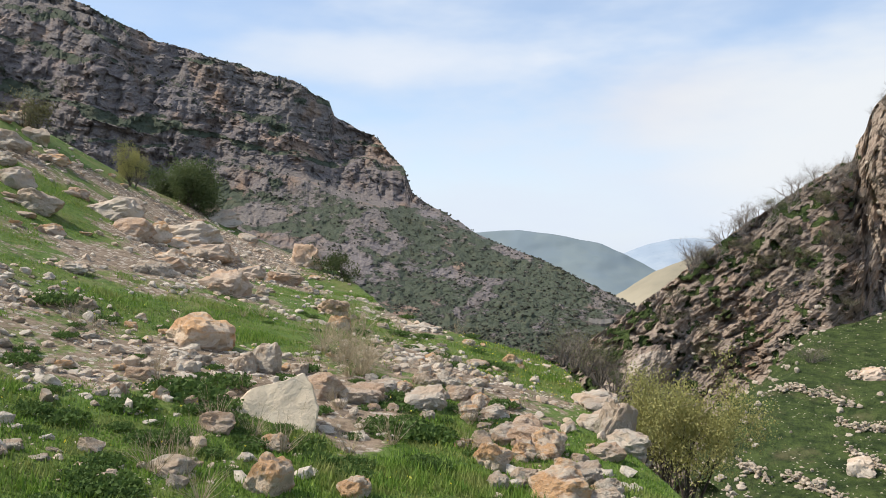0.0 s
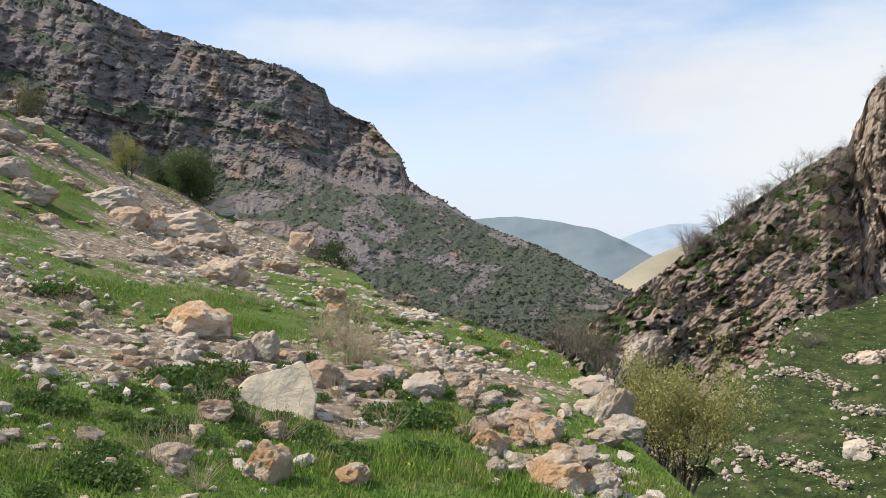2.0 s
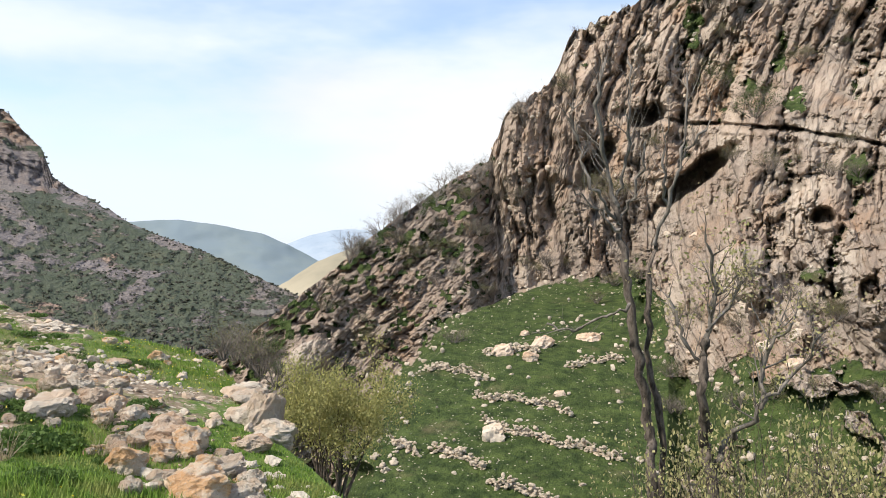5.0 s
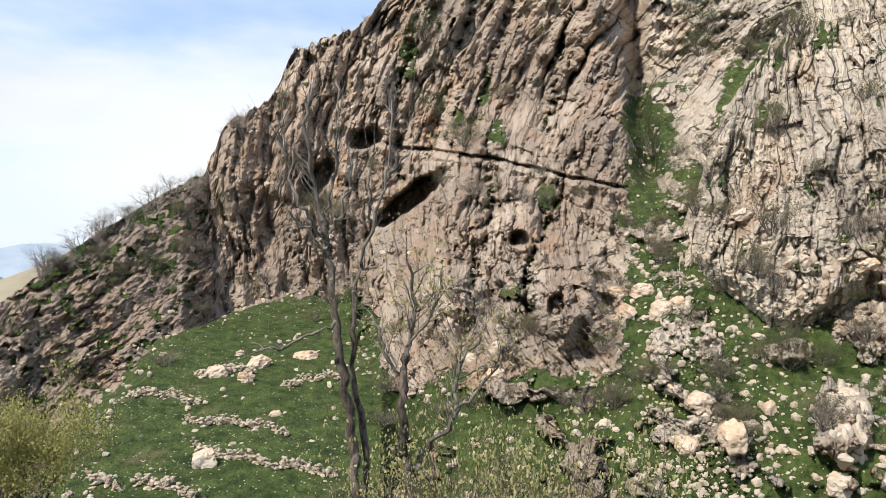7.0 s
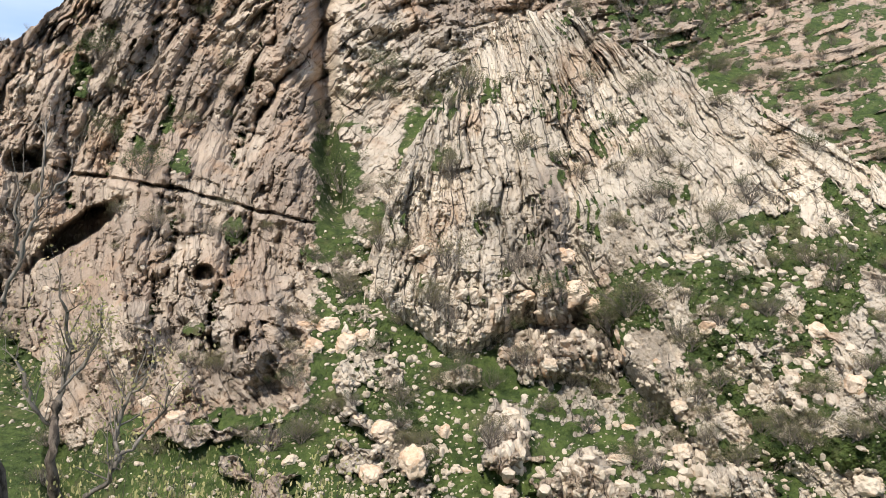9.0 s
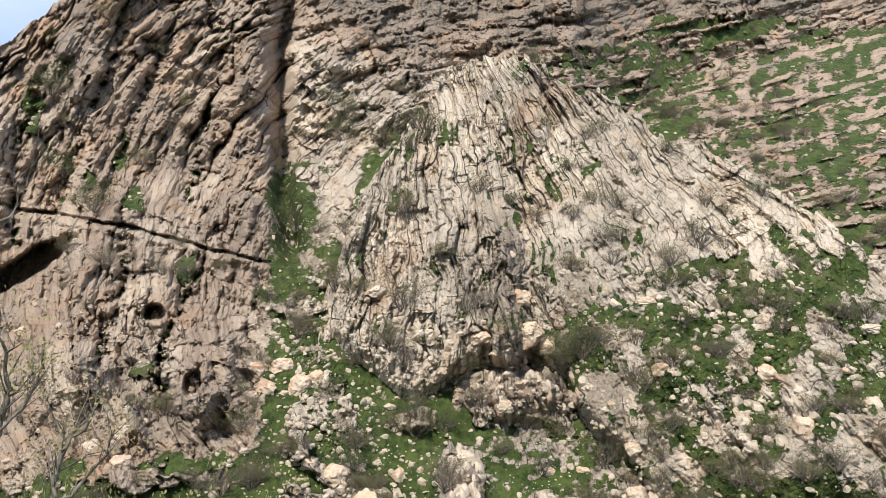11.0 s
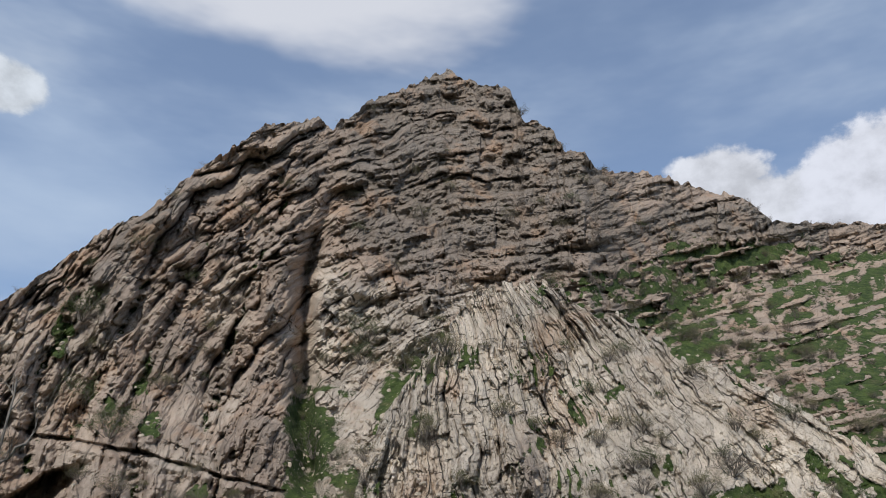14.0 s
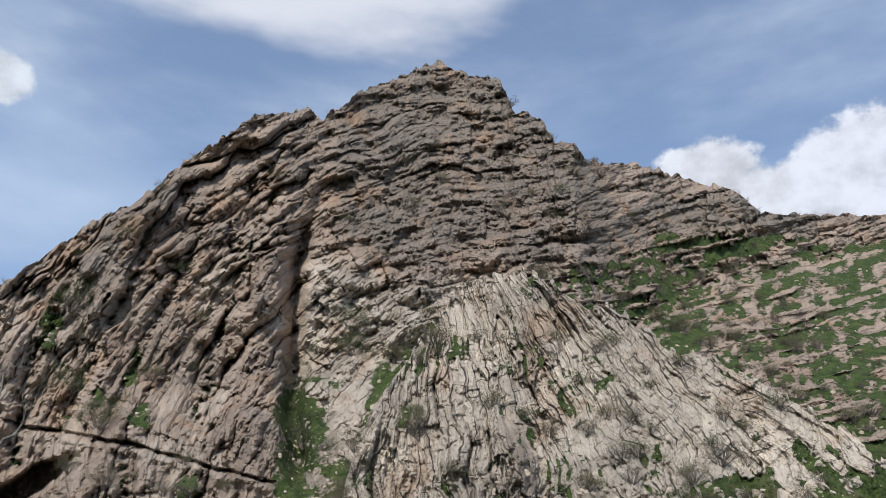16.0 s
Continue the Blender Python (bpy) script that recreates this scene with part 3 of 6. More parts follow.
    calm = 0.55 + 0.6 * step(rough(az / 2.6, el / 4.5, 3, 67), -0.25, 0.3)
    calm = np.maximum(calm * (1 - step(az, 57, 60)) + step(az, 57, 60), 0.9 * butt)
    d, crack = d * calm, crack * calm * (1 - 0.4 * ridge)
    size = h / 90.0
    slab = np.exp(-(((az - 62.2 - 0.15 * (el - 10)) / 0.75) ** 2 + ((el - 10.5) / 2.3) ** 2) ** 2)
    d = d * (1 - 0.9 * slab)
    crack = crack * (1 - slab)
    turf = turf * (1 - slab)
    turf = np.maximum(turf, ravine * step(fleck + 0.5 * patch, 0.0, 0.3) * 0.75)
    d = d * stout * size
    d = d * (1 - 0.5 * ridge) * (1 - 0.3 * step(el, 16, 22) * step(az, 57, 62)) + 1.3 * crop + 0.6 * ledge * shoulder
    d = d + boss + 5.0 * wall * (1 - 0.5 * ridge) * rough(az / 6, el / 9, 4, 61) + 1.2 * rough(az / 1.6, el / 1.6, 4, 62) * (0.3 + 0.7 * wall) * size * (1 - 0.4 * butt)
    d = d + 0.5 * rough(az * 3.5, el * 3.5, 3, 63, 0.65) * size * (0.4 + 0.6 * bare + 0.2 * ridge * wall)
    towers = 1 - np.abs(rough(q / 1.7, s / 6.5, 3, 68)) * 2.2
    d = d - 5.0 * (0.45 + 0.55 * step(az, 34, 42)) * np.clip(towers - 0.45, 0, 0.6) * wall * (1 - ridge) * (1 - 0.6 * butt) * (1 - step(az, 58, 61)) * bare
    d = d + 2.0 * (1 - 0.85 * ridge) * (lumps - 0.6) * wall * (1 - step(el, 4, 12)) * (1 - 0.7 * step(turf, 0.4, 0.6))
    d = d + 0.7 * np.clip(scree, 0, 1) * rough(az * 5, el * 5, 3, 66, 0.7)
    d = d - 3.6 * ravine * (0.6 + 0.8 * fleck)
    d = d - 11.0 * gully + 6.0 * np.exp(-((az - gully_az + 2.6) / 1.9) ** 2) * step(el, 3, 9) * (1 - step(el, 22, 29))
    # caves, holes and the old channel cut along the wall
    def hollow(a, e, wa, we, deep, lean=0.0):
        x, y = az - a - lean * (el - e), el - e
        r = np.sqrt((x / wa) ** 2 + (y / we) ** 2) + 0.34 * rough(az * 1.1, el * 1.1, 4, 71)
        return deep * step(1.15 - r, 0.0, 0.5)
    d = d - hollow(41.9, 4.5, 1.35, 2.1, 12, 1.0) - hollow(38.4, 8.6, 1.3, 0.9, 7, 0.5) - hollow(49.7, 1.6, 0.75, 0.62, 5) - hollow(52.4, -3.2, 0.6, 0.9, 3.5)
    d = d - hollow(34.8, 5.2, 1.0, 2.0, 6, 0.5) - hollow(86.5, -1.0, 1.0, 0.6, 3) - hollow(75.5, -6.4, 3.2, 0.8, 0.8, -1.2)
    line = np.interp(az, [37.6, 40.9, 47.9, 53.6, 57.5], [8.9, 8.1, 7.3, 5.9, 5.2]) + 0.12 * rough(az * 1.2, az * 0, 3, 81)
    along = step(az, 37.5, 39) * (1 - step(az, 56.6, 57.6))
    d = d - along * 2.2 * np.exp(-((el - line) / 0.13) ** 4) + along * 1.0 * np.exp(-((el - line + 0.45) / 0.3) ** 2)
    h = h - d
    x, y, z = out_at(az, el, h)
    hb, zb = behind(h, z, 0.55, 70.0, 14)
    a = np.radians(cols)
    x = np.concatenate([x, hb * np.sin(a)])
    y = np.concatenate([y, hb * np.cos(a)])
    z = np.concatenate([z, zb])
    more = ((0, 14), (0, 0))
    pad = lambda v: np.pad(v, more, mode="edge")
    brown = (0.60 + 0.36 * ridge + 0.6 * tint * butt + 0.28 * (1 - step(az, 44, 53)) * (1 - ridge)) * (1 - step(az, 56.5, 60)) + 1.38 * step(az, 57, 62) * step(el + 2.0 * patch, 16.5, 23.5) + 0.08 + 0.35 * step(el, 18, 26)
    brown = np.where(boss > 0.6, boss_brown, brown) + 0.35 * rough(az / 2.2, el / 2.2, 4, 91) + 0.30 * (o1 - 0.5)
    brown = brown * (1 - shoulder * above_rib) + 0.95 * shoulder * above_rib
    brown = brown - 0.75 * step(az, 80, 82.5) * step(el - under_peak, 1.6, 2.6)
    brown = brown + 0.3 * np.exp(-((el - under_peak - 1.0) / 1.1) ** 2) * step(az, 70, 75)
    brown = brown + 0.30 * np.exp(-((az - np.interp(el, [2, 10, 20, 27], [55.5, 55.0, 55.6, 57.5])) / 2.4) ** 2) * step(el, 2, 6) + 0.35 * np.exp(-((az - 53.8) / 2.2) ** 2 - ((el + 2.5) / 3.5) ** 2)
    coarse = np.where(az < 57.5, 0.6, 0.85)
    cover = (pad(turf), pad(np.clip(scree * 1.1 + 0.14 * w_apron * (1 - shoulder) * (1 - crop) * (1 - step(turf, 0.2, 0.5)) * (1 - np.clip(boss, 0, 1)), 0, 1)), pad(np.clip(crack, 0, 1) * bare))
    ob = sheet("gorge_wall", x, y, z, CLIFF, {"bed": (pad(q * coarse), pad(s * coarse), pad(np.clip(brown, 0, 1.7))), "cover": cover}, smooth_faces=False)
    tagged(ob, "steep folded limestone gorge wall with grassy ledges and caves", "cliff", kind="structure")
    return cols, el, h, turf, wall


WALL = build_gorge_wall()

# ---- the pale rib that stands before the fold ----
def build_rib():
    cols = np.arange(60.8, 104.01, 0.072)
    rows = 330
    top = np.interp(cols, RIB_AZ, RIB_TOP) + 0.75 * rough(cols * 0.8, cols * 0, 5, 105, 0.6) + 0.35 * np.floor(3 * ripple(cols * 2.3, cols * 0, 106)) - 0.3 - 0.9 * np.exp(-((cols - 72.6) / 2.0) ** 2)
    low = np.interp(cols, RIB_LOW_AZ, RIB_LOW) - 3.0
    u = np.linspace(0, 1, rows)[:, None]
    az = np.broadcast_to(cols, (rows, len(cols))).copy()
    el = low + (top - low) * u
    h = slope_plane(az, el, 76, -6, 46.0, 46)
    h = h + 10.0 * np.exp(-((az - 60.8) / 1.3) ** 2) + 8.0 * np.exp(-(el - low - 0.3) / np.interp(az, [60, 70, 78, 84], [0.8, 0.9, 0.9, 1.3]))
    apron = slope_plane(az, el, 70, -12, 38, 32)
    h = soft_min(2.5, h, apron + 1.5)
    wx = 1.0 * rough(az / 4, el / 4, 3, 111) + 0.10 * rough(az * 1.5, el * 1.5, 3, 112)
    dx, dy = (az - FAN[0]) * 0.95 + wx, FAN[1] - el
    q = np.degrees(np.arctan2(dx, dy)) * 0.40
    s = np.hypot(dx, dy) + 0.5 * rough(az / 2, el / 2, 3, 113)
    o1, j1 = blocks(q, s, 1.3, 4.5, 141, 0.25)
    o2, j2 = blocks(q + 0.2, s, 0.5, 1.7, 145, 0.3)
    o3, j3 = blocks(q, s, 0.2, 0.7, 149, 0.6)
    patch = rough(az * 0.6, el * 0.6, 5, 131)
    fleck = rough(az * 2.4, el * 2.4, 4, 132)
    turf = 0.04 + 0.30 * step(patch + 0.35 * fleck, 0.26, 0.5) + 0.25 * fleck + 0.62 * np.maximum(j1, 0.8 * j2) * step(patch + 0.3 * fleck, -0.12, 0.3)
    hill = step(az, 76, 80) * (1 - step(el, 4.0, 9.5))
    lower = step(az, 76, 79) * (1 - step(el - 0.12 * (az - 84), 1.0, 5.5))
    turf = turf + hill * (0.14 + 0.4 * patch) + lower * (0.42 + 0.75 * patch + 0.2 * fleck)
    for a, e, wa, we in ((69.6, 14.2, 1.1, 0.8), (80.3, 12.0, 0.8, 1.0), (66.0, 9.5, 0.5, 1.2)):
        turf = np.maximum(turf, tuft(az, el, a, e, wa, we))
    scree = hill * np.exp(-((az - np.interp(el, [-2, 8], [81.0, 77.5])) / 1.6) ** 2)
    turf = np.clip(turf - 0.5 * scree, 0, 1)
    bare = (1 - 0.9 * step(turf, 0.3, 0.6)) * (1 - 0.7 * scree)
    _, c1, n1 = pillars(q, s, 1.0, 4.2, 171, 0.22, 3)
    _, c2, n2 = pillars(q, s, 0.45, 1.4, 181, 0.25, 3)
    j1, j2 = np.maximum(0.8 * j1, 0.7 * c1), np.maximum(0.8 * j2, 0.5 * c2)
    d = 1.2 * (o1 - 0.5) + 0.7 * (o2 - 0.5) + 0.3 * (o3 - 0.5) + 1.3 * (n1 - 0.5) + 0.6 * (n2 - 0.5) - 0.9 * j1 - 0.6 * j2 - 0.2 * j3 + 0.25 * (fins(q, s, 155) - 0.6) + 0.15 * (fins(q * 3, s * 3, 157) - 0.6)
    slab = np.exp(-(((az - 86.2) / 1.5) ** 2 + ((el - 6.3) / 1.0) ** 2) ** 2) + np.exp(-(((az - 65.2) / 1.0) ** 2 + ((el - 3.6) / 1.1) ** 2) ** 2)
    calm = 0.6 + 0.5 * step(rough(az / 1.9, el / 2.3, 3, 158), -0.3, 0.3)
    calm = calm * (1 - 0.45 * step(az, 77, 83))
    d, j1, j2 = d * calm, j1 * calm, j2 * calm
    d, j1, j2, turf = d * (1 - 0.85 * slab), j1 * (1 - slab), j2 * (1 - slab), turf * (1 - slab)
    d = d * bare * h / 60 + 2.2 * rough(az / 5, el / 6, 3, 161) + 0.9 * rough(az / 1.5, el / 2, 4, 162) + 0.3 * rough(az * 3.5, el * 3.5, 3, 163, 0.65)
    # a rust-brown rib of its own in the midst
    d = d + 3.5 * np.exp(-(((az - np.interp(el, [0, 10], [74.6, 73.6])) / 1.1) ** 2)) * (1 - step(el, 7, 12))
    crack = (0.55 * j1 + 0.35 * j2) * bare
    h = h - d
    x, y, z = out_at(az, el, h)
    hb, zb = behind(h, z, 0.35, 30.0, 8)
    a = np.radians(cols)
    x, y, z = np.concatenate([x, hb * np.sin(a)]), np.concatenate([y, hb * np.cos(a)]), np.concatenate([z, zb])
    pad = lambda v: np.pad(v, ((0, 8), (0, 0)), mode="edge")
    brown = 0.04 + 0.22 * rough(az / 2, el / 2, 4, 191) + 0.75 * np.exp(-(((az - np.interp(el, [0, 10], [74.8, 73.8])) / 1.3) ** 2)) * (1 - step(el, 8, 12))
    ob = sheet("rock_rib", x, y, z, CLIFF, {"bed": (pad(q * 0.8), pad(s), pad(np.clip(brown + 0.16 * (n1 - 0.5) + 0.1 * (n2 - 0.5), 0, 1))), "cover": (pad(turf), pad(scree), pad(np.clip(crack, 0, 1)))}, smooth_faces=False)
    tagged(ob, "pale limestone rib of steep thin beds with grassy cracks", "rock face", kind="structure")
    return cols, el, h, turf


RIB = build_rib()

# ---- the shaded mountain across the valley ----
MOUNT_AZ = [-60, -40, -25, -19.8, -16.4, -10.7, -8.2, -7.8, -4.7, -2.8, -2.2, 0.65, 2.3, 3.5, 7.2, 10.3, 13.9, 20]
MOUNT_EL = [24, 20.5, 15.9, 13.9, 13.1, 11.8, 10.4, 9.4, 7.9, 5.7, 3.9, 2.3, 1.2, 0.6, -0.8, -2.4, -4.1, -6.5]


def build_mountain():
    cols = np.arange(-60, 20.01, 0.12)
    rows = 230
    top = np.interp(cols, MOUNT_AZ, MOUNT_EL) + 0.16 * rough(cols * 1.5, cols * 0, 4, 205) * (1 - step(cols, 0, 4))
    u = np.linspace(0, 1, rows)[:, None]
    az = np.broadcast_to(cols, (rows, len(cols))).copy()
    el = -9 + (top + 9) * u
    foot = slope_plane(az, el, -6, -22, 170, 17)
    high = slope_plane(az, el, -28, 8, 262, 52)
    spur = slope_plane(az, el, -12, -20, 190 + 2.0 * np.abs(az + 6), 27)
    foot_of_cliff = np.interp(az, [-60, -29, -15, -9, -3.4, 0.65, 3.5, 8], [12, 9, 6.4, 4.2, 2.5, 1.4, 0.6, -1]) + 0.5 * rough(az / 3, el / 9, 3, 207)
    above = np.maximum(el - foot_of_cliff, 0)
    foot, spur = foot + 60 * above, spur + 60 * above
    h = np.minimum(soft_min(14.0, foot, high, spur), 700)
    w_high = np.maximum(np.exp(-np.maximum(high - h, 0) / 20), step(above, 0.0, 0.6))
    q = el + 0.21 * az + 0.45 * rough(az / 5, el / 5, 4, 211) + 0.15 * rough(az, el, 3, 212)
    s = az - 0.3 * el
    o1, j1 = blocks(q, s, 1.7, 12, 241)
    o2, j2 = blocks(q, s, 0.55, 2.2, 245)
    band = step(ripple(q * 0.75, az * 0.03, 251), 0.28, 0.42)
    patch = rough(az * 0.4, el * 0.9, 5, 231)
    fleck = rough(az * 2, el * 3, 4, 232)
    low_rock = step(rough(az * 0.35 + 3, el * 0.6, 4, 233) + 0.7 * np.exp(-((az + 8) / 5) ** 2 - ((el - 0.3) / 1.7) ** 2), 0.10, 0.45)
    cliffy = np.clip(w_high * (0.35 + 0.65 * band) + (1 - w_high) * 0.6 * low_rock, 0, 1)
    turf = np.clip(0.66 - 0.62 * cliffy + 0.35 * patch + 0.25 * fleck, 0, 1)
    d = cliffy * (2.0 * (o1 - 0.5) + 1.2 * (o2 - 0.5) - 0.6 * j1 - 0.4 * j2 + 1.2 * (fins(q, s, 255) - 0.6)) * h / 300
    _, crease, own = pillars(s, q, 1.0, 3.0, 271, 1.0)
    d = d + w_high * (1.6 * (own - 0.5) - 0.5 * crease)
    d = d + 16 * w_high * rough(az / 6, el / 12, 4, 261) + 3.5 * rough(az / 2, el / 2, 4, 262) * h / 400 + 1.6 * rough(az * 2.5, el * 3, 3, 263)
    # tiers of cliff with scrubby benches between, split by upright cracks
    tier = q / 2.3 + 1.1 * rough(az / 5, el / 3, 4, 264)
    f = tier - np.floor(tier)
    upright, split_open = blocks(s + 0.4 * rough(az, el, 3, 265), q, 1.1, 1.6, 266, 0.5)
    d = d + w_high * 3.2 * (np.where(f < 0.62, f, (1 - f) * 0.62 / 0.38) - 0.3) + w_high * (1.8 * (upright - 0.5) - 1.6 * split_open) * (f < 0.66)
    turf = np.clip(turf * (1 - 0.5 * w_high * (f < 0.6)) + 0.45 * w_high * step(f, 0.62, 0.72) * (1 - step(f, 0.9, 1.0)), 0, 1)
    h = np.maximum(h - d, 90)
    x, y, z = out_at(az, el, h)
    hb, zb = behind(h, z, 0.3, 300.0, 8)
    a = np.radians(cols)
    x, y, z = np.concatenate([x, hb * np.sin(a)]), np.concatenate([y, hb * np.cos(a)]), np.concatenate([z, zb])
    pad = lambda v: np.pad(v, ((0, 8), (0, 0)), mode="edge")
    brown = np.clip(0.5 + 0.5 * rough(az / 3, el / 2, 4, 291) + 0.4 * (o1 - 0.5), 0, 1)
    crack = np.clip(0.5 * j1 + 0.35 * j2 + 0.2 * crease * w_high, 0, 1) * cliffy
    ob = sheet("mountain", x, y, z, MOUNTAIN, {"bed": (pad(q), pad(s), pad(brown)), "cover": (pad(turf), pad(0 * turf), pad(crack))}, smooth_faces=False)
    tagged(ob, "banded limestone mountain coloured dark as in shade, with scrub on its benches", "mountain", kind="structure")
    return cols, el, h, turf


MOUNT = build_mountain()


# ---- far hills and the valley floor ----
def build_far_hill(name, label, azs, els, dist, mat, seed, lo):
    cols = np.linspace(azs[0], azs[-1], 160)
    top = np.interp(cols, azs, els) + 0.06 * rough(cols * 0.8, cols * 0, 4, seed)
    u = np.linspace(0, 1, 40)[:, None]
    az = np.broadcast_to(cols, (40, 160)).copy()
    el = lo + (top - lo) * u
    h = dist * (1 + 0.35 * u + 0.015 * rough(az / 2.5, el / 1.0, 5, seed + 5))
    x, y, z = out_at(az, el, h)
    hb, zb = behind(h, z, 0.2, 600.0, 4)
    a = np.radians(cols)
    ob = sheet(name, np.concatenate([x, hb * np.sin(a)]), np.concatenate([y, hb * np.cos(a)]), np.concatenate([z, zb]), mat)
    return tagged(ob, label, "hill", kind="structure")


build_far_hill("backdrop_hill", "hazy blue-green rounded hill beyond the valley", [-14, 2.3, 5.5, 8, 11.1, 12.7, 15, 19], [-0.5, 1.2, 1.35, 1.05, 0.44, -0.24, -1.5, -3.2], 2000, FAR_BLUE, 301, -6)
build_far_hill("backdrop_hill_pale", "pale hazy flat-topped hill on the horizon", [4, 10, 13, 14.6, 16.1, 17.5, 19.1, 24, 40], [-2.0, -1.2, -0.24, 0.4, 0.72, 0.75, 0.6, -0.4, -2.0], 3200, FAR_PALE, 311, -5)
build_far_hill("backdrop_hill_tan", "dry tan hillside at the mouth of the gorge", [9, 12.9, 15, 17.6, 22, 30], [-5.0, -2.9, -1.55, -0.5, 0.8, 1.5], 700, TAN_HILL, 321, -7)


def build_ground():
    """The valley floor, one sheet to the horizon."""
    cols = np.radians(np.arange(0, 360, 3.0))
    r = np.concatenate([[0.1], np.geomspace(8, 4600, 60)])[:, None]
    x, y = r * np.sin(cols), r * np.cos(cols)
    z = -25.0 + 1.2 * rough(x / 30, y / 30, 4, 401) - 0.085 * (np.clip(r, 250, 1500) - 250)
    turf = np.clip(0.6 + 0.5 * rough(x / 12, y / 12, 4, 402), 0, 1)
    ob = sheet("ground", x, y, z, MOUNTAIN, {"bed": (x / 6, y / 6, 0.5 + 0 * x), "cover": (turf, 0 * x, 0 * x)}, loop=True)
    return tagged(ob, "rough green valley floor", "ground", kind="structure")


build_ground()

# ---- the near slope on which the camera stands ----
EDGE_AZ = [-180, -100, -60, -40, -29.2, -26, -22.6, -20.8, -19, -16, -14.2, -10.7, -7.5, -5.9, -3.8, -1, 2.7, 6.8, 8.8, 11.1, 12.7, 15.8, 18.5, 22, 26, 60, 120, 180]
EDGE_EL = [9, 16, 15, 12.5, 8.7, 7.2, 5.3, 4.2, 3.5, 2.4, 1.2, -0.4, -1.6, -2.8, -4.6, -5.5, -6.5, -7.6, -8.6, -11, -13.6, -15.9, -18.2, -21.5, -25, -28, -24, 9]


def near_height(x, y):
    left = np.minimum(x, 0)
    z = -0.12 * left + 0.030 * left ** 2 - 0.26 * np.maximum(x, 0) + 0.012 * np.maximum(y, 0)
    z = z + 0.16 * rough(x / 3.1, y / 3.1, 4, 501) + 0.03 * rough(x * 1.6, y * 1.6, 3, 502)
    return z - near_height_zero if near_height_zero else z


near_height_zero = 0.0
near_height_zero = float(near_height(np.array([[0.0]]), np.array([[0.0]]))[0, 0])


def build_near_slope():
    cols = np.concatenate([np.arange(-180, -36, 3.0), np.arange(-36, 28, 0.13), np.arange(28, 180, 3.0)])
    rows = 250
    top = np.interp(cols, EDGE_AZ, EDGE_EL)
    u = np.linspace(0, 1, rows)[:, None]
    az = np.broadcast_to(cols, (rows, len(cols))).copy()
    el = -89.5 + (top + 89.5) * np.minimum(u ** 0.33, 1)
    a, te = np.radians(az), np.tan(np.radians(el))
    hit = np.full(az.shape, 26.0)
    done = np.zeros(az.shape, bool)
    for h in np.geomspace(0.01, 26, 200):
        under = (EYE_Z + h * te <= near_height(h * np.sin(a), h * np.cos(a))) & ~done
        hit[under], done = h, done | under
    # settle between the steps, then let the land follow its own height
    lo = hit / (26 / 0.01) ** (1 / 199)
    for _ in range(9):
        mid = (lo + hit) / 2
        under = EYE_Z + mid * te <= near_height(mid * np.sin(a), mid * np.cos(a))
        hit, lo = np.where(under, mid, hit), np.where(under, lo, mid)
    hit = np.maximum.accumulate(hit, 0)
    hit[-1] = np.minimum(hit[-1], 26)
    x, y, z = out_at(az, el, hit)
    drop = np.array([0.25, 0.6, 1.2, 2.2, 4, 7, 11, 16, 22, 30, 42])[:, None]
    hb = hit[-1] + drop
    zb = z[-1] - 0.75 * drop ** 1.02 + 0.25 * rough(cols / 3, drop[:, 0][:, None] + 0 * cols, 3, 511) * np.minimum(drop, 2)
    ca = np.radians(cols)
    x, y, z = np.concatenate([x, hb * np.sin(ca)]), np.concatenate([y, hb * np.cos(ca)]), np.concatenate([z, zb])
    turf = near_turf(x, y)
    ob = sheet("hillside", x, y, z, MEADOW, {"cover": (turf, 0 * x, 0 * x)}, loop=True)
    tagged(ob, "near hillside of green turf, bare earth and stones", "ground", kind="structure")
    return cols, x, y, z


def near_turf(x, y):
    """How green the near slope is: turf close by and on the flank, a bare earthen spur between."""
    n = rough(x / 2.3, y / 2.3, 5, 521)
    az, d = np.degrees(np.arctan2(x, y)), np.hypot(x, y)
    spur = np.exp(-((az + 8 + 0.8 * (d - 10)) / 9) ** 2) * step(d, 8, 11)
    flank = step(az, 0, 5) * step(d, 9, 12)
    gravel = np.exp(-((az + 6) / 3.0) ** 2) * step(d, 4.6, 5.4) * (1 - step(d, 7.6, 8.6)) + np.exp(-((az + 16.5) / 2.2) ** 2 - ((d - 7.5) / 0.7) ** 2)
    return np.clip(0.82 - 0.75 * gravel + 1.1 * n - 0.28 * spur + 0.35 * flank - 0.05 * step(-az, 16, 26) * step(d, 9, 14), 0, 1)


NEAR = build_near_slope()


# ---- helpers for things ----
def surface(data, az, el):
    """Distance and turf of a hillside at azimuth and elevation, or None where it has no point."""
    cols, els, hs, turf = data[:4]
    if not cols[0] <= az <= cols[-1]:
        return None
    c = min(int(np.searchsorted(cols, az)), len(cols) - 1)
    if not els[0, c] <= el <= els[-1, c]:
        return None
    r = min(int(np.searchsorted(els[:, c], el)), len(els) - 1)
    return float(hs[r, c]), float(turf[r, c])


def land(az, el):
    """The first hillside that the eye meets across the ravine: its place, distance and turf."""
    hits = [s for s in (surface(WALL, az, el), surface(RIB, az, el)) if s]
    if not hits:
        return None
    h, turf = min(hits)
    return Vector([float(v) for v in out_at(az, el, h)]), h, turf


NEAR_D = np.hypot(NEAR[1], NEAR[2])


def near_col(az):
    return int(np.argmin(np.abs(NEAR[0] - az)))


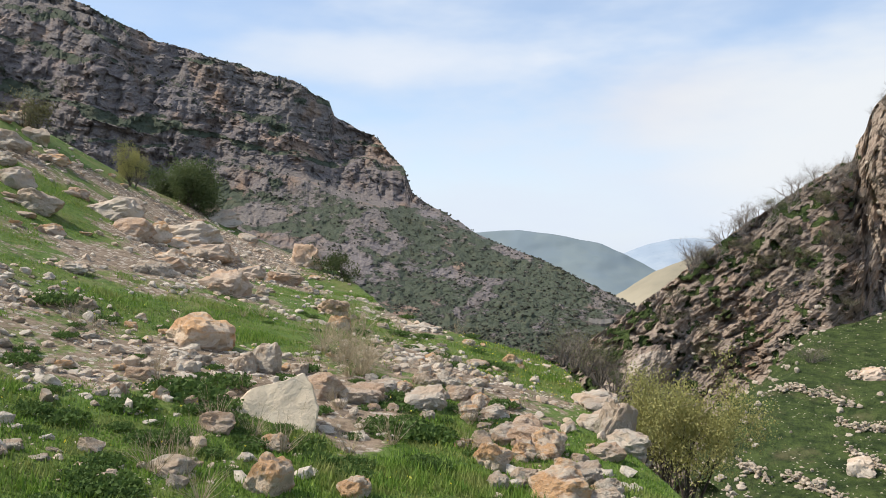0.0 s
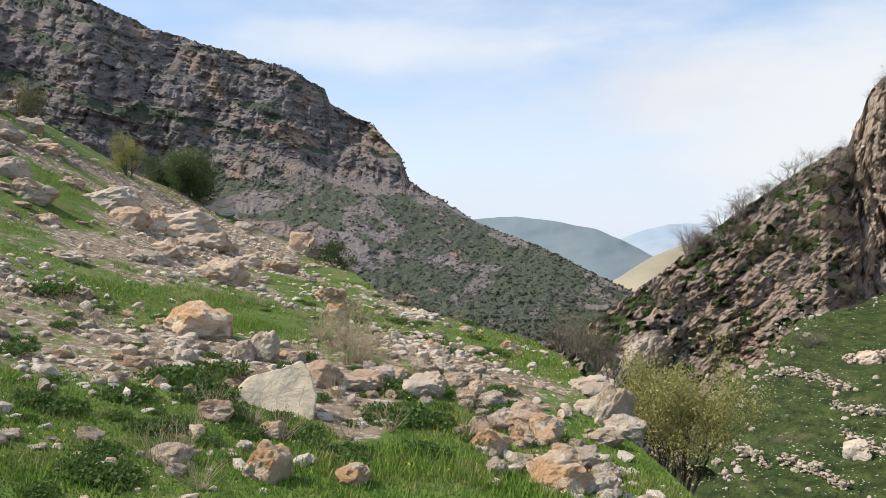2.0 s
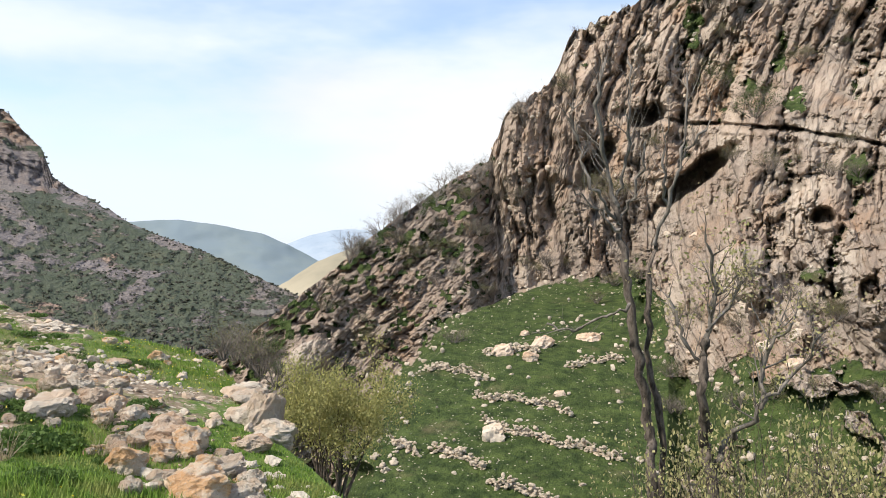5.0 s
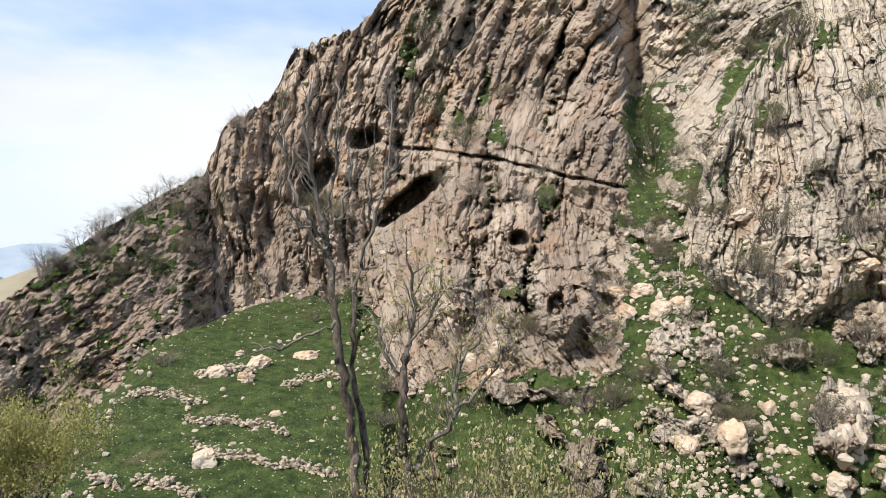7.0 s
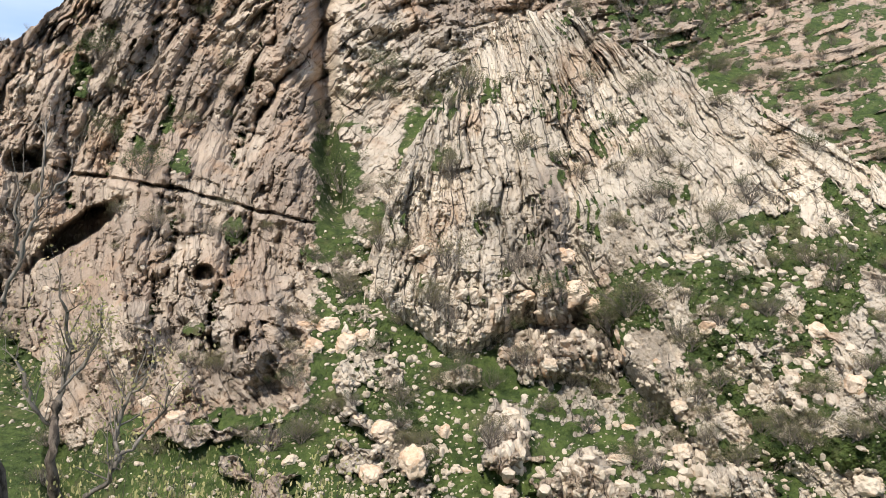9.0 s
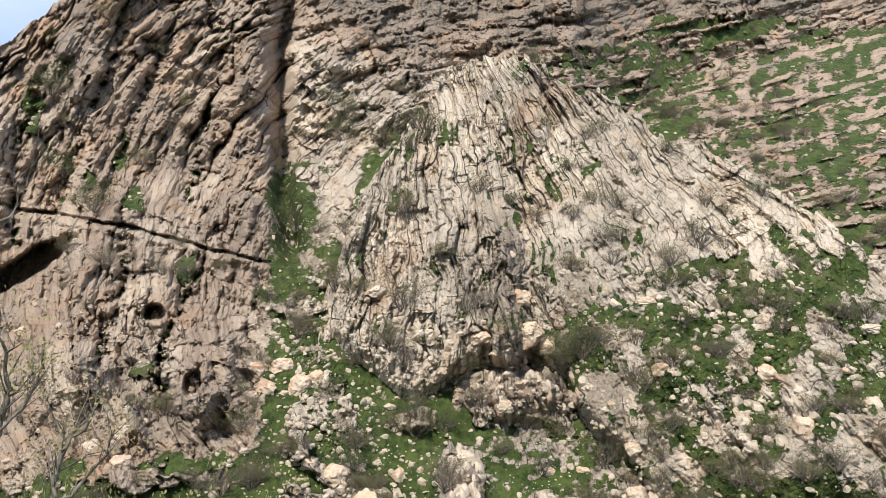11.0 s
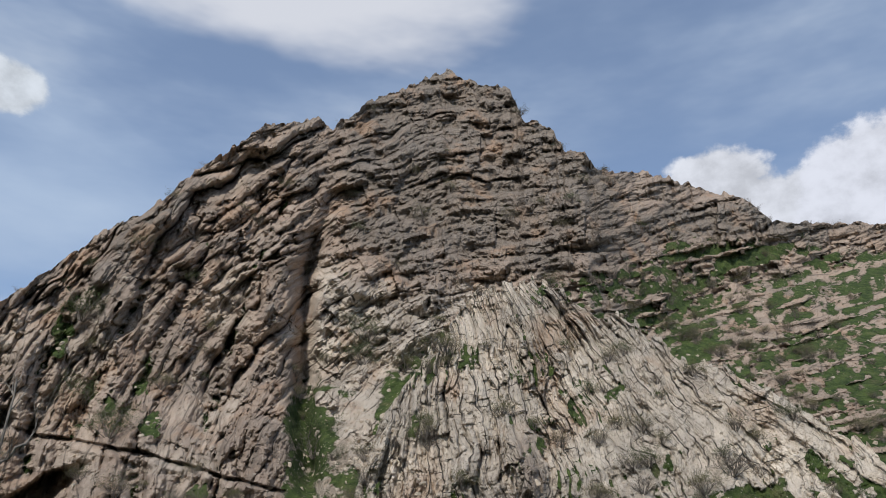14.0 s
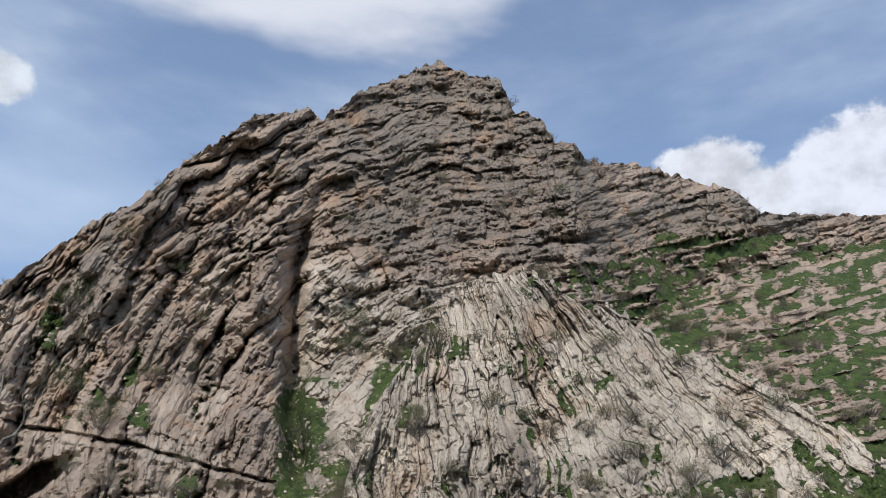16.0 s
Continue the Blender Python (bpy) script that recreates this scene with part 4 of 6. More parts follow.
def near_ground(az, d):
    """The near slope's place at azimuth and distance."""
    c = near_col(az)
    a = radians(az)
    return Vector((d * math.sin(a), d * math.cos(a), float(np.interp(d, NEAR_D[:, c], NEAR[3][:, c]))))


def near_hit(az, el):
    """Where the look from the eye meets the near slope."""
    c = near_col(az)
    rise = np.degrees(np.arctan2(NEAR[3][:250, c] - EYE_Z, NEAR_D[:250, c]))
    d = float(np.interp(min(el, rise[-1] - 0.02), rise, NEAR_D[:250, c]))
    return near_ground(az, d), d


def mesh_of(name, verts, faces, mat, smooth_faces=True):
    me = bpy.data.meshes.new(name)
    me.from_pydata([tuple(v) for v in verts], [], faces)
    me.polygons.foreach_set("use_smooth", np.full(len(me.polygons), smooth_faces))
    me.materials.append(mat)
    return me


def arrays_to_mesh(name, co, tris, mat, smooth_faces=False):
    me = bpy.data.meshes.new(name)
    me.vertices.add(len(co))
    me.vertices.foreach_set("co", np.ascontiguousarray(co, dtype=np.float32).ravel())
    me.loops.add(tris.size)
    me.polygons.add(len(tris))
    me.loops.foreach_set("vertex_index", np.ascontiguousarray(tris, dtype=np.int32).ravel())
    me.polygons.foreach_set("loop_start", np.arange(0, tris.size, tris.shape[1], dtype=np.int32))
    me.update(calc_edges=True)
    me.polygons.foreach_set("use_smooth", np.full(len(tris), smooth_faces))
    me.materials.append(mat)
    return me


def part(name, mesh, parent, label=""):
    ob = new(name, mesh)
    ob.parent = parent
    if label:
        tagged(ob, label)
    return ob


# ---- stone ----
def stone_material(name, base, second, stain, amount):
    """Broken limestone: paler fresh faces, warm stains, lichen and grain; each stone a little different."""
    m, t, b = material(name, 0.92, 0.2)
    p = place_of(t)
    rnd = t.nodes.new("ShaderNodeObjectInfo").outputs["Random"]
    isl = t.nodes.new("ShaderNodeNewGeometry").outputs["Random Per Island"]
    n1 = noise_tex(t, p, 2.2, 5, 0.6)
    n2 = noise_tex(t, p, 16.0, 6, 0.7, (1, 1, 1), 4.0)
    n3 = noise_tex(t, p, 1.1, 4, 0.6, (1, 1, 2.0), 11.0)
    c = mix(t, math_node(t, "FRACT", math_node(t, "ADD", rnd, isl)), base, second)
    c = mix(t, smooth(t, n1, 0.35, 0.7), c, mix(t, 0.28, c, (0.28, 0.24, 0.20)))
    c = mix(t, math_node(t, "MULTIPLY", smooth(t, n3, 0.47, 0.60), amount), c, stain)
    c = mix(t, math_node(t, "MULTIPLY", smooth(t, n2, 0.50, 0.68), 0.5), c, (0.66, 0.58, 0.48))
    c = mix(t, math_node(t, "MULTIPLY", math_node(t, "SUBTRACT", 1.0, smooth(t, n2, 0.30, 0.42)), 0.4), c, (0.14, 0.12, 0.10))
    t.links.new(c, b.inputs["Base Color"])
    pits = noise_tex(t, p, 38.0, 5, 0.7, (1, 1, 1), 21.0)
    bump(t, b, math_node(t, "ADD", math_node(t, "ADD", n2, math_node(t, "MULTIPLY", n1, 1.5)), math_node(t, "MULTIPLY", pits, 0.5)), 0.06, 0.85)
    return m


STONE = [stone_material("grey limestone", (0.60, 0.52, 0.42), (0.52, 0.445, 0.36), (0.52, 0.36, 0.24), 0.5),
         stone_material("white limestone", (0.72, 0.635, 0.525), (0.62, 0.54, 0.44), (0.62, 0.42, 0.27), 0.55),
         stone_material("orange limestone", (0.78, 0.66, 0.53), (0.74, 0.58, 0.42), (0.70, 0.40, 0.19), 0.85),
         stone_material("brown limestone", (0.64, 0.51, 0.39), (0.57, 0.45, 0.35), (0.52, 0.32, 0.19), 0.6)]
SLOPE_STONE = stone_material("slope limestone", (0.55, 0.475, 0.38), (0.42, 0.36, 0.285), (0.42, 0.30, 0.20), 0.35)


def stone_shape(seed, detail, cuts=7, flat=0.7, wear=0.10, deep=0.33):
    """A broken block of stone 1 m wide: boxy, its corners and edges struck off by planes, worn and dented; its foot lies a little under z = 0."""
    rng = random.Random(seed)
    bm = bmesh.new()
    bmesh.ops.create_icosphere(bm, subdivisions=detail, radius=1.0)
    turn = Euler((rng.uniform(-0.5, 0.5), rng.uniform(-0.5, 0.5), rng.uniform(0, 3.1))).to_matrix()
    size = Vector((rng.uniform(0.85, 1.1), rng.uniform(0.65, 0.95), rng.uniform(0.6, 0.85)))
    planes = []
    for _ in range(cuts):
        n = Vector((rng.gauss(0, 1), rng.gauss(0, 1), rng.gauss(0, 0.7))).normalized()
        planes.append((n, rng.uniform(deep, deep + 0.15)))
    shift = Vector((rng.uniform(0, 50), rng.uniform(0, 50), 0))
    for v in bm.verts:
        p = turn @ v.co
        p = p / (abs(p.x) ** 5 + abs(p.y) ** 5 + abs(p.z) ** 5) ** 0.2 * 0.48
        p = Vector((p.x * size.x, p.y * size.y, p.z * size.z))
        p = turn.transposed() @ p
        for n, d in planes:
            over = p.dot(n) - d
            if over > 0:
                p -= n * over * 0.96
        w = p * 2.6 + shift
        ridge = 1 - abs(noise.noise(w * 1.7)) * 2
        p += p.normalized() * wear * (noise.noise(w) * 0.7 + noise.noise(w * 2.7) * 0.45 + noise.noise(w * 6.5) * 0.3 + noise.noise(w * 14) * 0.15 + ridge * 0.25)
        v.co = p
    low, high = min(v.co.z for v in bm.verts), max(v.co.z for v in bm.verts)
    wide = max(v.co.x for v in bm.verts) - min(v.co.x for v in bm.verts)
    verts = [Vector((v.co.x, v.co.y, (v.co.z - low - 0.22 * (high - low)) * flat / 0.7)) / wide for v in bm.verts]
    faces = [[v.index for v in f.verts] for f in bm.faces]
    bm.free()
    return verts, faces


BIG_SHAPES = [stone_shape(900 + k, 4, 11, 0.75, 0.14) for k in range(12)]
BOULDER_MESHES = [[mesh_of("boulder", *shape, STONE[k], True) for shape in BIG_SHAPES] for k in range(4)]
for group_of_meshes in BOULDER_MESHES:
    for me in group_of_meshes:
        me.set_sharp_from_angle(angle=radians(22))
SMALL = [stone_shape(950 + k, 1, 5, 0.75, 0.16, 0.30) for k in range(6)] + [stone_shape(970 + k, 2, 9, 0.7, 0.16, 0.26) for k in range(6)]


def stone_heap(name, places, mat, label, category="stones"):
    """Many small stones in one mesh: places hold x, y, z, size, flatness, shape."""
    cos, tris, base = [], [], 0
    rng = np.random.default_rng(len(places))
    for x, y, z, size, flat, k in places:
        v, f = SMALL[int(k) % len(SMALL)]
        a = np.array([tuple(q) for q in v])
        t = rng.uniform(0, 6.28)
        tip = rng.uniform(-0.4, 0.4)
        ct, st, cp, sp = math.cos(t), math.sin(t), math.cos(tip), math.sin(tip)
        a = a * np.array([size, size * rng.uniform(0.6, 1.0), size * flat])
        a = np.stack([a[:, 0] * cp + a[:, 2] * sp, a[:, 1], a[:, 2] * cp - a[:, 0] * sp], 1)
        a = np.stack([a[:, 0] * ct - a[:, 1] * st, a[:, 0] * st + a[:, 1] * ct, a[:, 2]], 1)
        cos.append(a + np.array([x, y, z]))
        tris.append(np.array(f) + base)
        base += len(a)
    me = arrays_to_mesh(name, np.concatenate(cos), np.concatenate(tris), mat)
    return tagged(new(name, me), label, category, kind="stuff")


# ---- boulders on the near slope: azimuth, elevation of the foot, width in degrees, height to width, stone ----
NEAR_BOULDERS = [
    (-12.4, -16.6, 3.47, 0.95, 2), (-12.0, -13.9, 2.24, 0.70, 2), (-19.0, -15.0, 3.47, 0.50, 1),
    (-15.9, -12.3, 2.86, 0.65, 3), (-17.2, -6.6, 4.69, 0.65, 2), (-12.6, -8.5, 2.12, 1.20, 1), (-14.0, -8.4, 1.71, 0.90, 1),
    (-8.7, -10.3, 3.18, 0.65, 3), (-5.8, -10.7, 3.27, 0.55, 3), (-1.2, -11.1, 3.06, 0.60, 1), (-3.8, -10.0, 3.27, 0.40, 1),
    (3.5, -15.3, 2.65, 0.85, 2), (8.3, -17.2, 3.88, 0.75, 2), (5.7, -13.3, 3.27, 0.70, 3), (7.5, -14.2, 2.45, 0.90, 2)]
NEAR_BOULDERS_MORE = [
    (-20.8, -8.6, 2.12, 0.50, 3), (-6.3, -17.2, 2.37, 0.75, 2), (12.1, -13.1, 3.06, 1.10, 0), (-9.6, -1.2, 2.24, 0.90, 3),
    (-7.9, -4.6, 2.53, 0.60, 3), (-7.5, -5.6, 2.04, 0.60, 2), (3.9, -16.7, 1.63, 0.90, 1), (11.3, -10.5, 3.06, 0.50, 0),
    (-1.6, -5.7, 3.06, 0.25, 1), (-11.4, -2.4, 2.45, 0.50, 3), (2.5, -8.3, 1.63, 0.40, 3), (2.3, -9.7, 2.04, 0.40, 1),
    (-24.0, -5.9, 1.02, 0.70, 1), (-20.8, -14.5, 0.82, 0.70, 1), (-28.7, -12.3, 1.63, 0.40, 1), (-27.0, -13.2, 1.63, 0.30, 1)]
NEAR_BOULDERS_FAR = [
    (-10.3, -8.7, 1.63, 0.60, 1), (10.9, -11.0, 3.2, 0.5, 1), (11.9, -12.4, 3.4, 0.6, 1), (13.2, -14.0, 3.0, 0.7, 1), (8.5, -17.5, 4.0, 0.62, 2), (3.3, -14.9, 2.4, 0.65, 2), (6.1, -13.7, 3.6, 0.55, 3), (11.6, -17.7, 2.7, 0.7, 1), (0.2, -9.7, 2.45, 0.60, 1), (1.3, -10.8, 2.04, 0.70, 3), (4.9, -13.3, 1.63, 0.90, 0),
    (-1.0, -12.0, 1.22, 0.60, 0), (2.7, -13.6, 1.63, 0.70, 1), (10.3, -16.0, 2.45, 0.70, 0), (11.9, -16.7, 2.04, 0.70, 1),
    (-17.9, 0.4, 5.31, 0.42, 0), (-19.6, 0.6, 1.84, 0.90, 2), (-22.1, 1.9, 3.88, 0.60, 0), (-25.2, -1.3, 3.18, 0.30, 1),
    (-15.7, 1.9, 3.27, 0.40, 0), (-28.6, 6.5, 2.45, 0.60, 0), (-27.3, 7.0, 1.84, 0.60, 0), (-28.3, 4.0, 2.45, 0.70, 0),
    (-27.3, 2.6, 2.86, 0.60, 0), (-20.5, -1.5, 1.63, 0.60, 0)]
STONE_WORDS = ["grey weathered", "whitish broken", "orange-stained broken", "brown weathered"]
boulder_rng = random.Random(5)


def boulder(p, wide, tall, stone, where, group, depth=None):
    k = boulder_rng.randrange(len(BIG_SHAPES))
    ob = new("boulder", BOULDER_MESHES[stone][k])
    own = max(v.z for v in BIG_SHAPES[k][0])
    tall *= 0.9
    deep = depth or wide * boulder_rng.uniform(0.7, 1.0)
    ob.matrix_world = (Matrix.Translation(p) @ pose(0, 0, 0, boulder_rng.uniform(-9, 9), boulder_rng.uniform(-9, 9), math.degrees(math.atan2(-p[0], p[1])) + boulder_rng.choice((0, 180)) + boulder_rng.uniform(-25, 25))
                       @ Matrix.Diagonal((wide, deep, wide * tall / own, 1)))
    return tagged(ob, f"{STONE_WORDS[stone]} limestone boulder {where}", "boulder", group)


for az, el, wide, tall, stone in NEAR_BOULDERS + NEAR_BOULDERS_MORE + NEAR_BOULDERS_FAR:
    p, d = near_hit(az, el)
    boulder(p - Vector((0, 0, 0.12 * radians(wide) * d)), radians(wide) * d * 1.05, tall, stone, "on the turf slope", "boulders on the near slope")

scatter = random.Random(11)
# the broken spur that runs down from the slab: orange and white blocks in a long heap
for _ in range(75):
    u = scatter.random()
    az, el = -1.0 + 12.0 * u + scatter.gauss(0, 1.5), -9.6 - 8.0 * u + scatter.gauss(0, 0.9)
    p, d = near_hit(az, el)
    wide = radians(0.6 + 1.7 * scatter.random() ** 2) * d
    boulder(p - Vector((0, 0, 0.1 * wide)), wide, scatter.uniform(0.45, 0.8), scatter.choice((1, 1, 2, 2, 2, 3)), "in the broken stony spur", "boulders on the near slope")
for _ in range(75):
    az = scatter.uniform(-33, 15)
    d = scatter.uniform(5.5, 24)
    c = near_col(az)
    if d > NEAR_D[249, c]:
        continue
    spur = 1 if -12 < az + 0.8 * (d - 10) < 8 or az < -14 and d > 12 else 0.3
    if scatter.random() > spur:
        continue
    wide = 0.10 + 0.34 * scatter.random() ** 2.6 + (0.35 * scatter.random() if az < -14 and d > 12 else 0)
    p = near_ground(az, d)
    boulder(p - Vector((0, 0, 0.1 * wide)), wide, scatter.uniform(0.35, 0.7), scatter.choice((0, 0, 1, 1, 2, 2, 3)), "half sunk in the turf", "boulders on the near slope")

for _ in range(50):
    az, d = scatter.uniform(-31, -11), scatter.uniform(12, 25)
    if d > NEAR_D[249, near_col(az)]:
        continue
    wide = 0.22 + 0.75 * scatter.random() ** 2
    boulder(near_ground(az, d) - Vector((0, 0, 0.15 * wide)), wide, scatter.uniform(0.35, 0.6), scatter.choice((0, 0, 3, 3, 2, 3)), "in the rocky upper slope", "boulders on the near slope")


def slab_material():
    m, t, b = material("fresh pale limestone", 0.85, 0.25)
    p = place_of(t)
    n1 = noise_tex(t, p, 1.6, 5, 0.6)
    n2 = noise_tex(t, p, 5.0, 8, 0.7, (1, 1, 1.2), 4.0)
    c = mix(t, smooth(t, n1, 0.35, 0.7), (0.66, 0.55, 0.40), (0.75, 0.64, 0.48))
    c = mix(t, math_node(t, "MULTIPLY", smooth(t, n2, 0.56, 0.7), 0.5), c, (0.36, 0.30, 0.225))
    t.links.new(c, b.inputs["Base Color"])
    bump(t, b, math_node(t, "ADD", n2, noise_tex(t, p, 2.2, 3, 0.5, (1, 1, 1), 17.0)), 0.07, 0.6)
    return m


SLAB_STONE = slab_material()


def build_slab():
    """The large pale slab that leans out of the turf, flat-faced with broken edges."""
    p, d = near_hit(-11.9, -12.0)
    wide = radians(6.2) * d
    bm = bmesh.new()
    face = bm.faces.new([bm.verts.new((x, 0, z)) for x, z in ((-0.50, 0.0), (-0.45, 0.15), (-0.26, 0.29), (0.06, 0.35), (0.33, 0.44), (0.44, 0.28), (0.50, -0.02), (0.42, -0.36), (-0.34, -0.36))])
    back = bmesh.ops.extrude_face_region(bm, geom=[face])["geom"]
    for v in back:
        if isinstance(v, bmesh.types.BMVert):
            v.co = (v.co.x * 0.86, 0.34, v.co.z * 0.82 - 0.05)
    bmesh.ops.recalc_face_normals(bm, faces=bm.faces)
    bmesh.ops.bevel(bm, geom=bm.edges[:], offset=0.018, segments=1, affect="EDGES")
    bmesh.ops.triangulate(bm, faces=bm.faces)
    for _ in range(3):
        bmesh.ops.subdivide_edges(bm, edges=[e for e in bm.edges if e.calc_length() > 0.035], cuts=1)
        bmesh.ops.triangulate(bm, faces=[f for f in bm.faces if len(f.verts) > 3])
    for v in bm.verts:
        w = v.co * 3.4
        rim = 1.0 if v.co.y > 0.02 else 0.45
        v.co += Vector((noise.noise(w), noise.noise(w + Vector((9, 0, 0))), noise.noise(w + Vector((0, 9, 0))))) * 0.05 * rim
        v.co += Vector((noise.noise(w * 4), noise.noise(w * 4 + Vector((5, 0, 0))), noise.noise(w * 4 + Vector((0, 5, 0))))) * 0.012
    me = bpy.data.meshes.new("slab_boulder")
    bm.to_mesh(me)
    bm.free()
    me.polygons.foreach_set("use_smooth", np.ones(len(me.polygons), dtype=bool))
    me.set_sharp_from_angle(angle=radians(32))
    me.materials.append(SLAB_STONE)
    ob = new("slab_boulder", me)
    ob.matrix_world = Matrix.Translation(p + Vector((0, 0, wide * 0.13))) @ pose(0, 0, 0, -30, -3, 13) @ Matrix.Scale(wide, 4)
    tagged(ob, "large pale flat-faced limestone slab leaning in the turf", "boulder", "boulders on the near slope")


build_slab()

near_places, single = [], 0
NEAR_STONES = [mesh_of("stone", *SMALL[6 + k % 6], STONE[(0, 1, 0, 2, 3, 1)[k // 2]], False) for k in range(12)]
strew = np.random.default_rng(12)
some_az, some_d = strew.uniform(-35, 24, 40000), 3.5 + 21 * strew.random(40000) ** 1.2
some_x, some_y = some_d * np.sin(np.radians(some_az)), some_d * np.cos(np.radians(some_az))
some_turf, some_heap = near_turf(some_x, some_y), rough(some_x / 1.7, some_y / 1.7, 3, 541)
some_edge = np.interp(some_az, NEAR[0], NEAR_D[249]) + 1.5
for az, d, g, heap, edge in zip(some_az.tolist(), some_d.tolist(), some_turf.tolist(), some_heap.tolist(), some_edge.tolist()):
    if d > edge or scatter.random() < 0.1 + 0.75 * (g - 0.35) - 0.9 * heap:
        continue
    p = near_ground(az, d)
    slope = math.degrees(math.atan2(p.z - EYE_Z, d))
    spur = math.exp(-((az + 1.5 - 12.5 * (-9.3 - slope) / 8.2) / 5.0) ** 2) * (1 if slope < -7 else 0.4)
    if scatter.random() < 0.72 + 0.5 * (g - 0.35) - 0.45 * heap - 0.6 * spur:
        continue
    size = 0.016 + 0.15 * scatter.random() ** 3.0
    if size > 0.05 and d < 11 and single < 280:
        ob = new("stone", NEAR_STONES[scatter.randrange(len(NEAR_STONES))])
        ob.matrix_world = Matrix.Translation(p - Vector((0, 0, 0.1 * size))) @ pose(0, 0, 0, scatter.uniform(-20, 20), scatter.uniform(-20, 20), scatter.uniform(0, 360)) @ Matrix.Diagonal((size, size * scatter.uniform(0.6, 1.0), size * scatter.uniform(0.5, 0.9), 1))
        tagged(ob, "small broken limestone lying in turf and earth", "stone", "small stones on the near slope")
        single += 1
        continue
    near_places.append((p.x, p.y, p.z - 0.15 * size, size, scatter.uniform(0.35, 0.9), scatter.randrange(12)))
for _ in range(3500):
    az, d = scatter.uniform(-180, 180), 0.5 + 9 * scatter.random()
    if -35 < az < 24 and d > 3.5 or scatter.random() > 0.35:
        continue
    size = 0.014 + 0.10 * scatter.random() ** 4
    p = near_ground(az, d)
    near_places.append((p.x, p.y, p.z - 0.15 * size, size, scatter.uniform(0.35, 0.9), scatter.randrange(12)))
stone_heap("scattered_stones", near_places, STONE[1], "small pale stones scattered over turf and earth")

# ---- boulders and stones across the ravine ----
SLOPE_BOULDERS = [  # azimuth, elevation, width in degrees, height to width
    (75.6, 0.0, 2.9, 0.75), (77.0, -0.7, 1.6, 0.7), (72.4, 0.0, 1.5, 0.6), (74.0, 0.4, 1.4, 0.7), (56.6, -2.2, 2.0, 0.5), (58.2, -2.1, 2.0, 0.6),
    (57.3, -3.8, 1.6, 0.9), (59.6, -3.6, 2.0, 0.8), (62.3, -9.7, 2.0, 0.8), (64.4, -11.9, 2.4, 1.0), (61.5, -12.6, 2.0, 0.8), (66.7, -9.8, 1.2, 1.1),
    (48.2, -8.4, 1.6, 0.8), (28.3, -8.1, 2.0, 0.55), (31.2, -7.6, 2.4, 0.6), (34.5, -7.0, 2.0, 0.5), (24.3, -9.2, 1.0, 0.6), (30.0, -6.8, 0.8, 0.7)]
for az, el, wide, tall in SLOPE_BOULDERS:
    hit = land(az, el)
    if hit:
        p, h, _ = hit
        boulder(p - Vector((0, 0, 0.15 * radians(wide) * h)), radians(wide) * h * 0.9, tall, 3, "on the grassy gorge slope", "boulders on the gorge slope")
made = 0
while made < 75:
    az, el = scatter.uniform(17, 98), scatter.uniform(-17, 4)
    hit = land(az, el)
    if not hit or hit[1] > 110 or (az < 39 and scatter.random() < 0.75):
        continue
    p, h, turf = hit
    wide = 0.5 + 1.2 * scatter.random() ** 2.5
    boulder(p - Vector((0, 0, 0.12 * wide)), wide, scatter.uniform(0.4, 0.8), scatter.choice((0, 0, 3)), "on the grassy gorge slope", "boulders on the gorge slope")
    made += 1
slope_places = []
tries = 0
while len(slope_places) < 11000 and tries < 60000:
    tries += 1
    az = scatter.uniform(14, 99)
    el = scatter.uniform(-17, 20)
    hit = land(az, el)
    if not hit:
        continue
    p, h, turf = hit
    rubble = math.exp(-((az - np.interp(el, [-12, 0, 8], [63.5, 60.0, 60.5])) / 5) ** 2)
    keep = 0.10 + 0.36 * rubble + (0.08 if az > 76 else 0) if el < 6 or rubble > 0.5 and el < 11 else 0.25 * turf
    if az < 39 and el >= -3:
        keep = 0.05
    if az < 40 and el < -3:
        keep = 0.015 + (0.30 if el > -6 or az < 20 else 0.06) * max(0, float(rough(np.array([az / 3]), np.array([el / 2]), 3, 601)[0])) + (0.2 if az > 29 and el > -8.5 else 0.015)
    if az < 36 and el < -2 and abs(az - float(np.interp(el, [-14, -10.8, -8.7, -5.5, -4.7, -2.6, -1.8], [18.5, 20.3, 22.8, 24.6, 27.5, 32.7, 35]))) < 1.3:
        keep = 0.4
    if 39.5 < az < 56 and turf < 0.35:
        keep = 0.03
    if 13 < az < 21.5 and el < -12.5:
        keep = 0.35
    if scatter.random() > keep:
        continue
    size = (0.10 + 0.48 * scatter.random() ** 3) * (1.0 if h < 90 else 1.4)
    slope_places.append((p.x, p.y, p.z - 0.1 * size, size, scatter.uniform(0.5, 1.1), scatter.randrange(12)))
stone_heap("slope_rubble", slope_places, SLOPE_STONE, "pale limestone rubble strewn over the gorge slope")


# ---- upright slabs of bedrock across the ravine ----
BED_STONE = stone_material("pale bedded limestone", (0.60, 0.515, 0.415), (0.48, 0.41, 0.325), (0.44, 0.30, 0.20), 0.4)
RUST_STONE = stone_material("rusty bedded limestone", (0.48, 0.38, 0.29), (0.37, 0.285, 0.215), (0.38, 0.21, 0.115), 0.7)
BED_SHAPES = [stone_shape(1300 + k, 2, 8, 0.95, 0.17, 0.34) for k in range(12)]
BED_SLABS = [mesh_of("slab", *shape, BED_STONE, False) for shape in BED_SHAPES]
RUST_SLABS = [mesh_of("slab", *shape, RUST_STONE, False) for shape in BED_SHAPES]
slab_rng = random.Random(31)


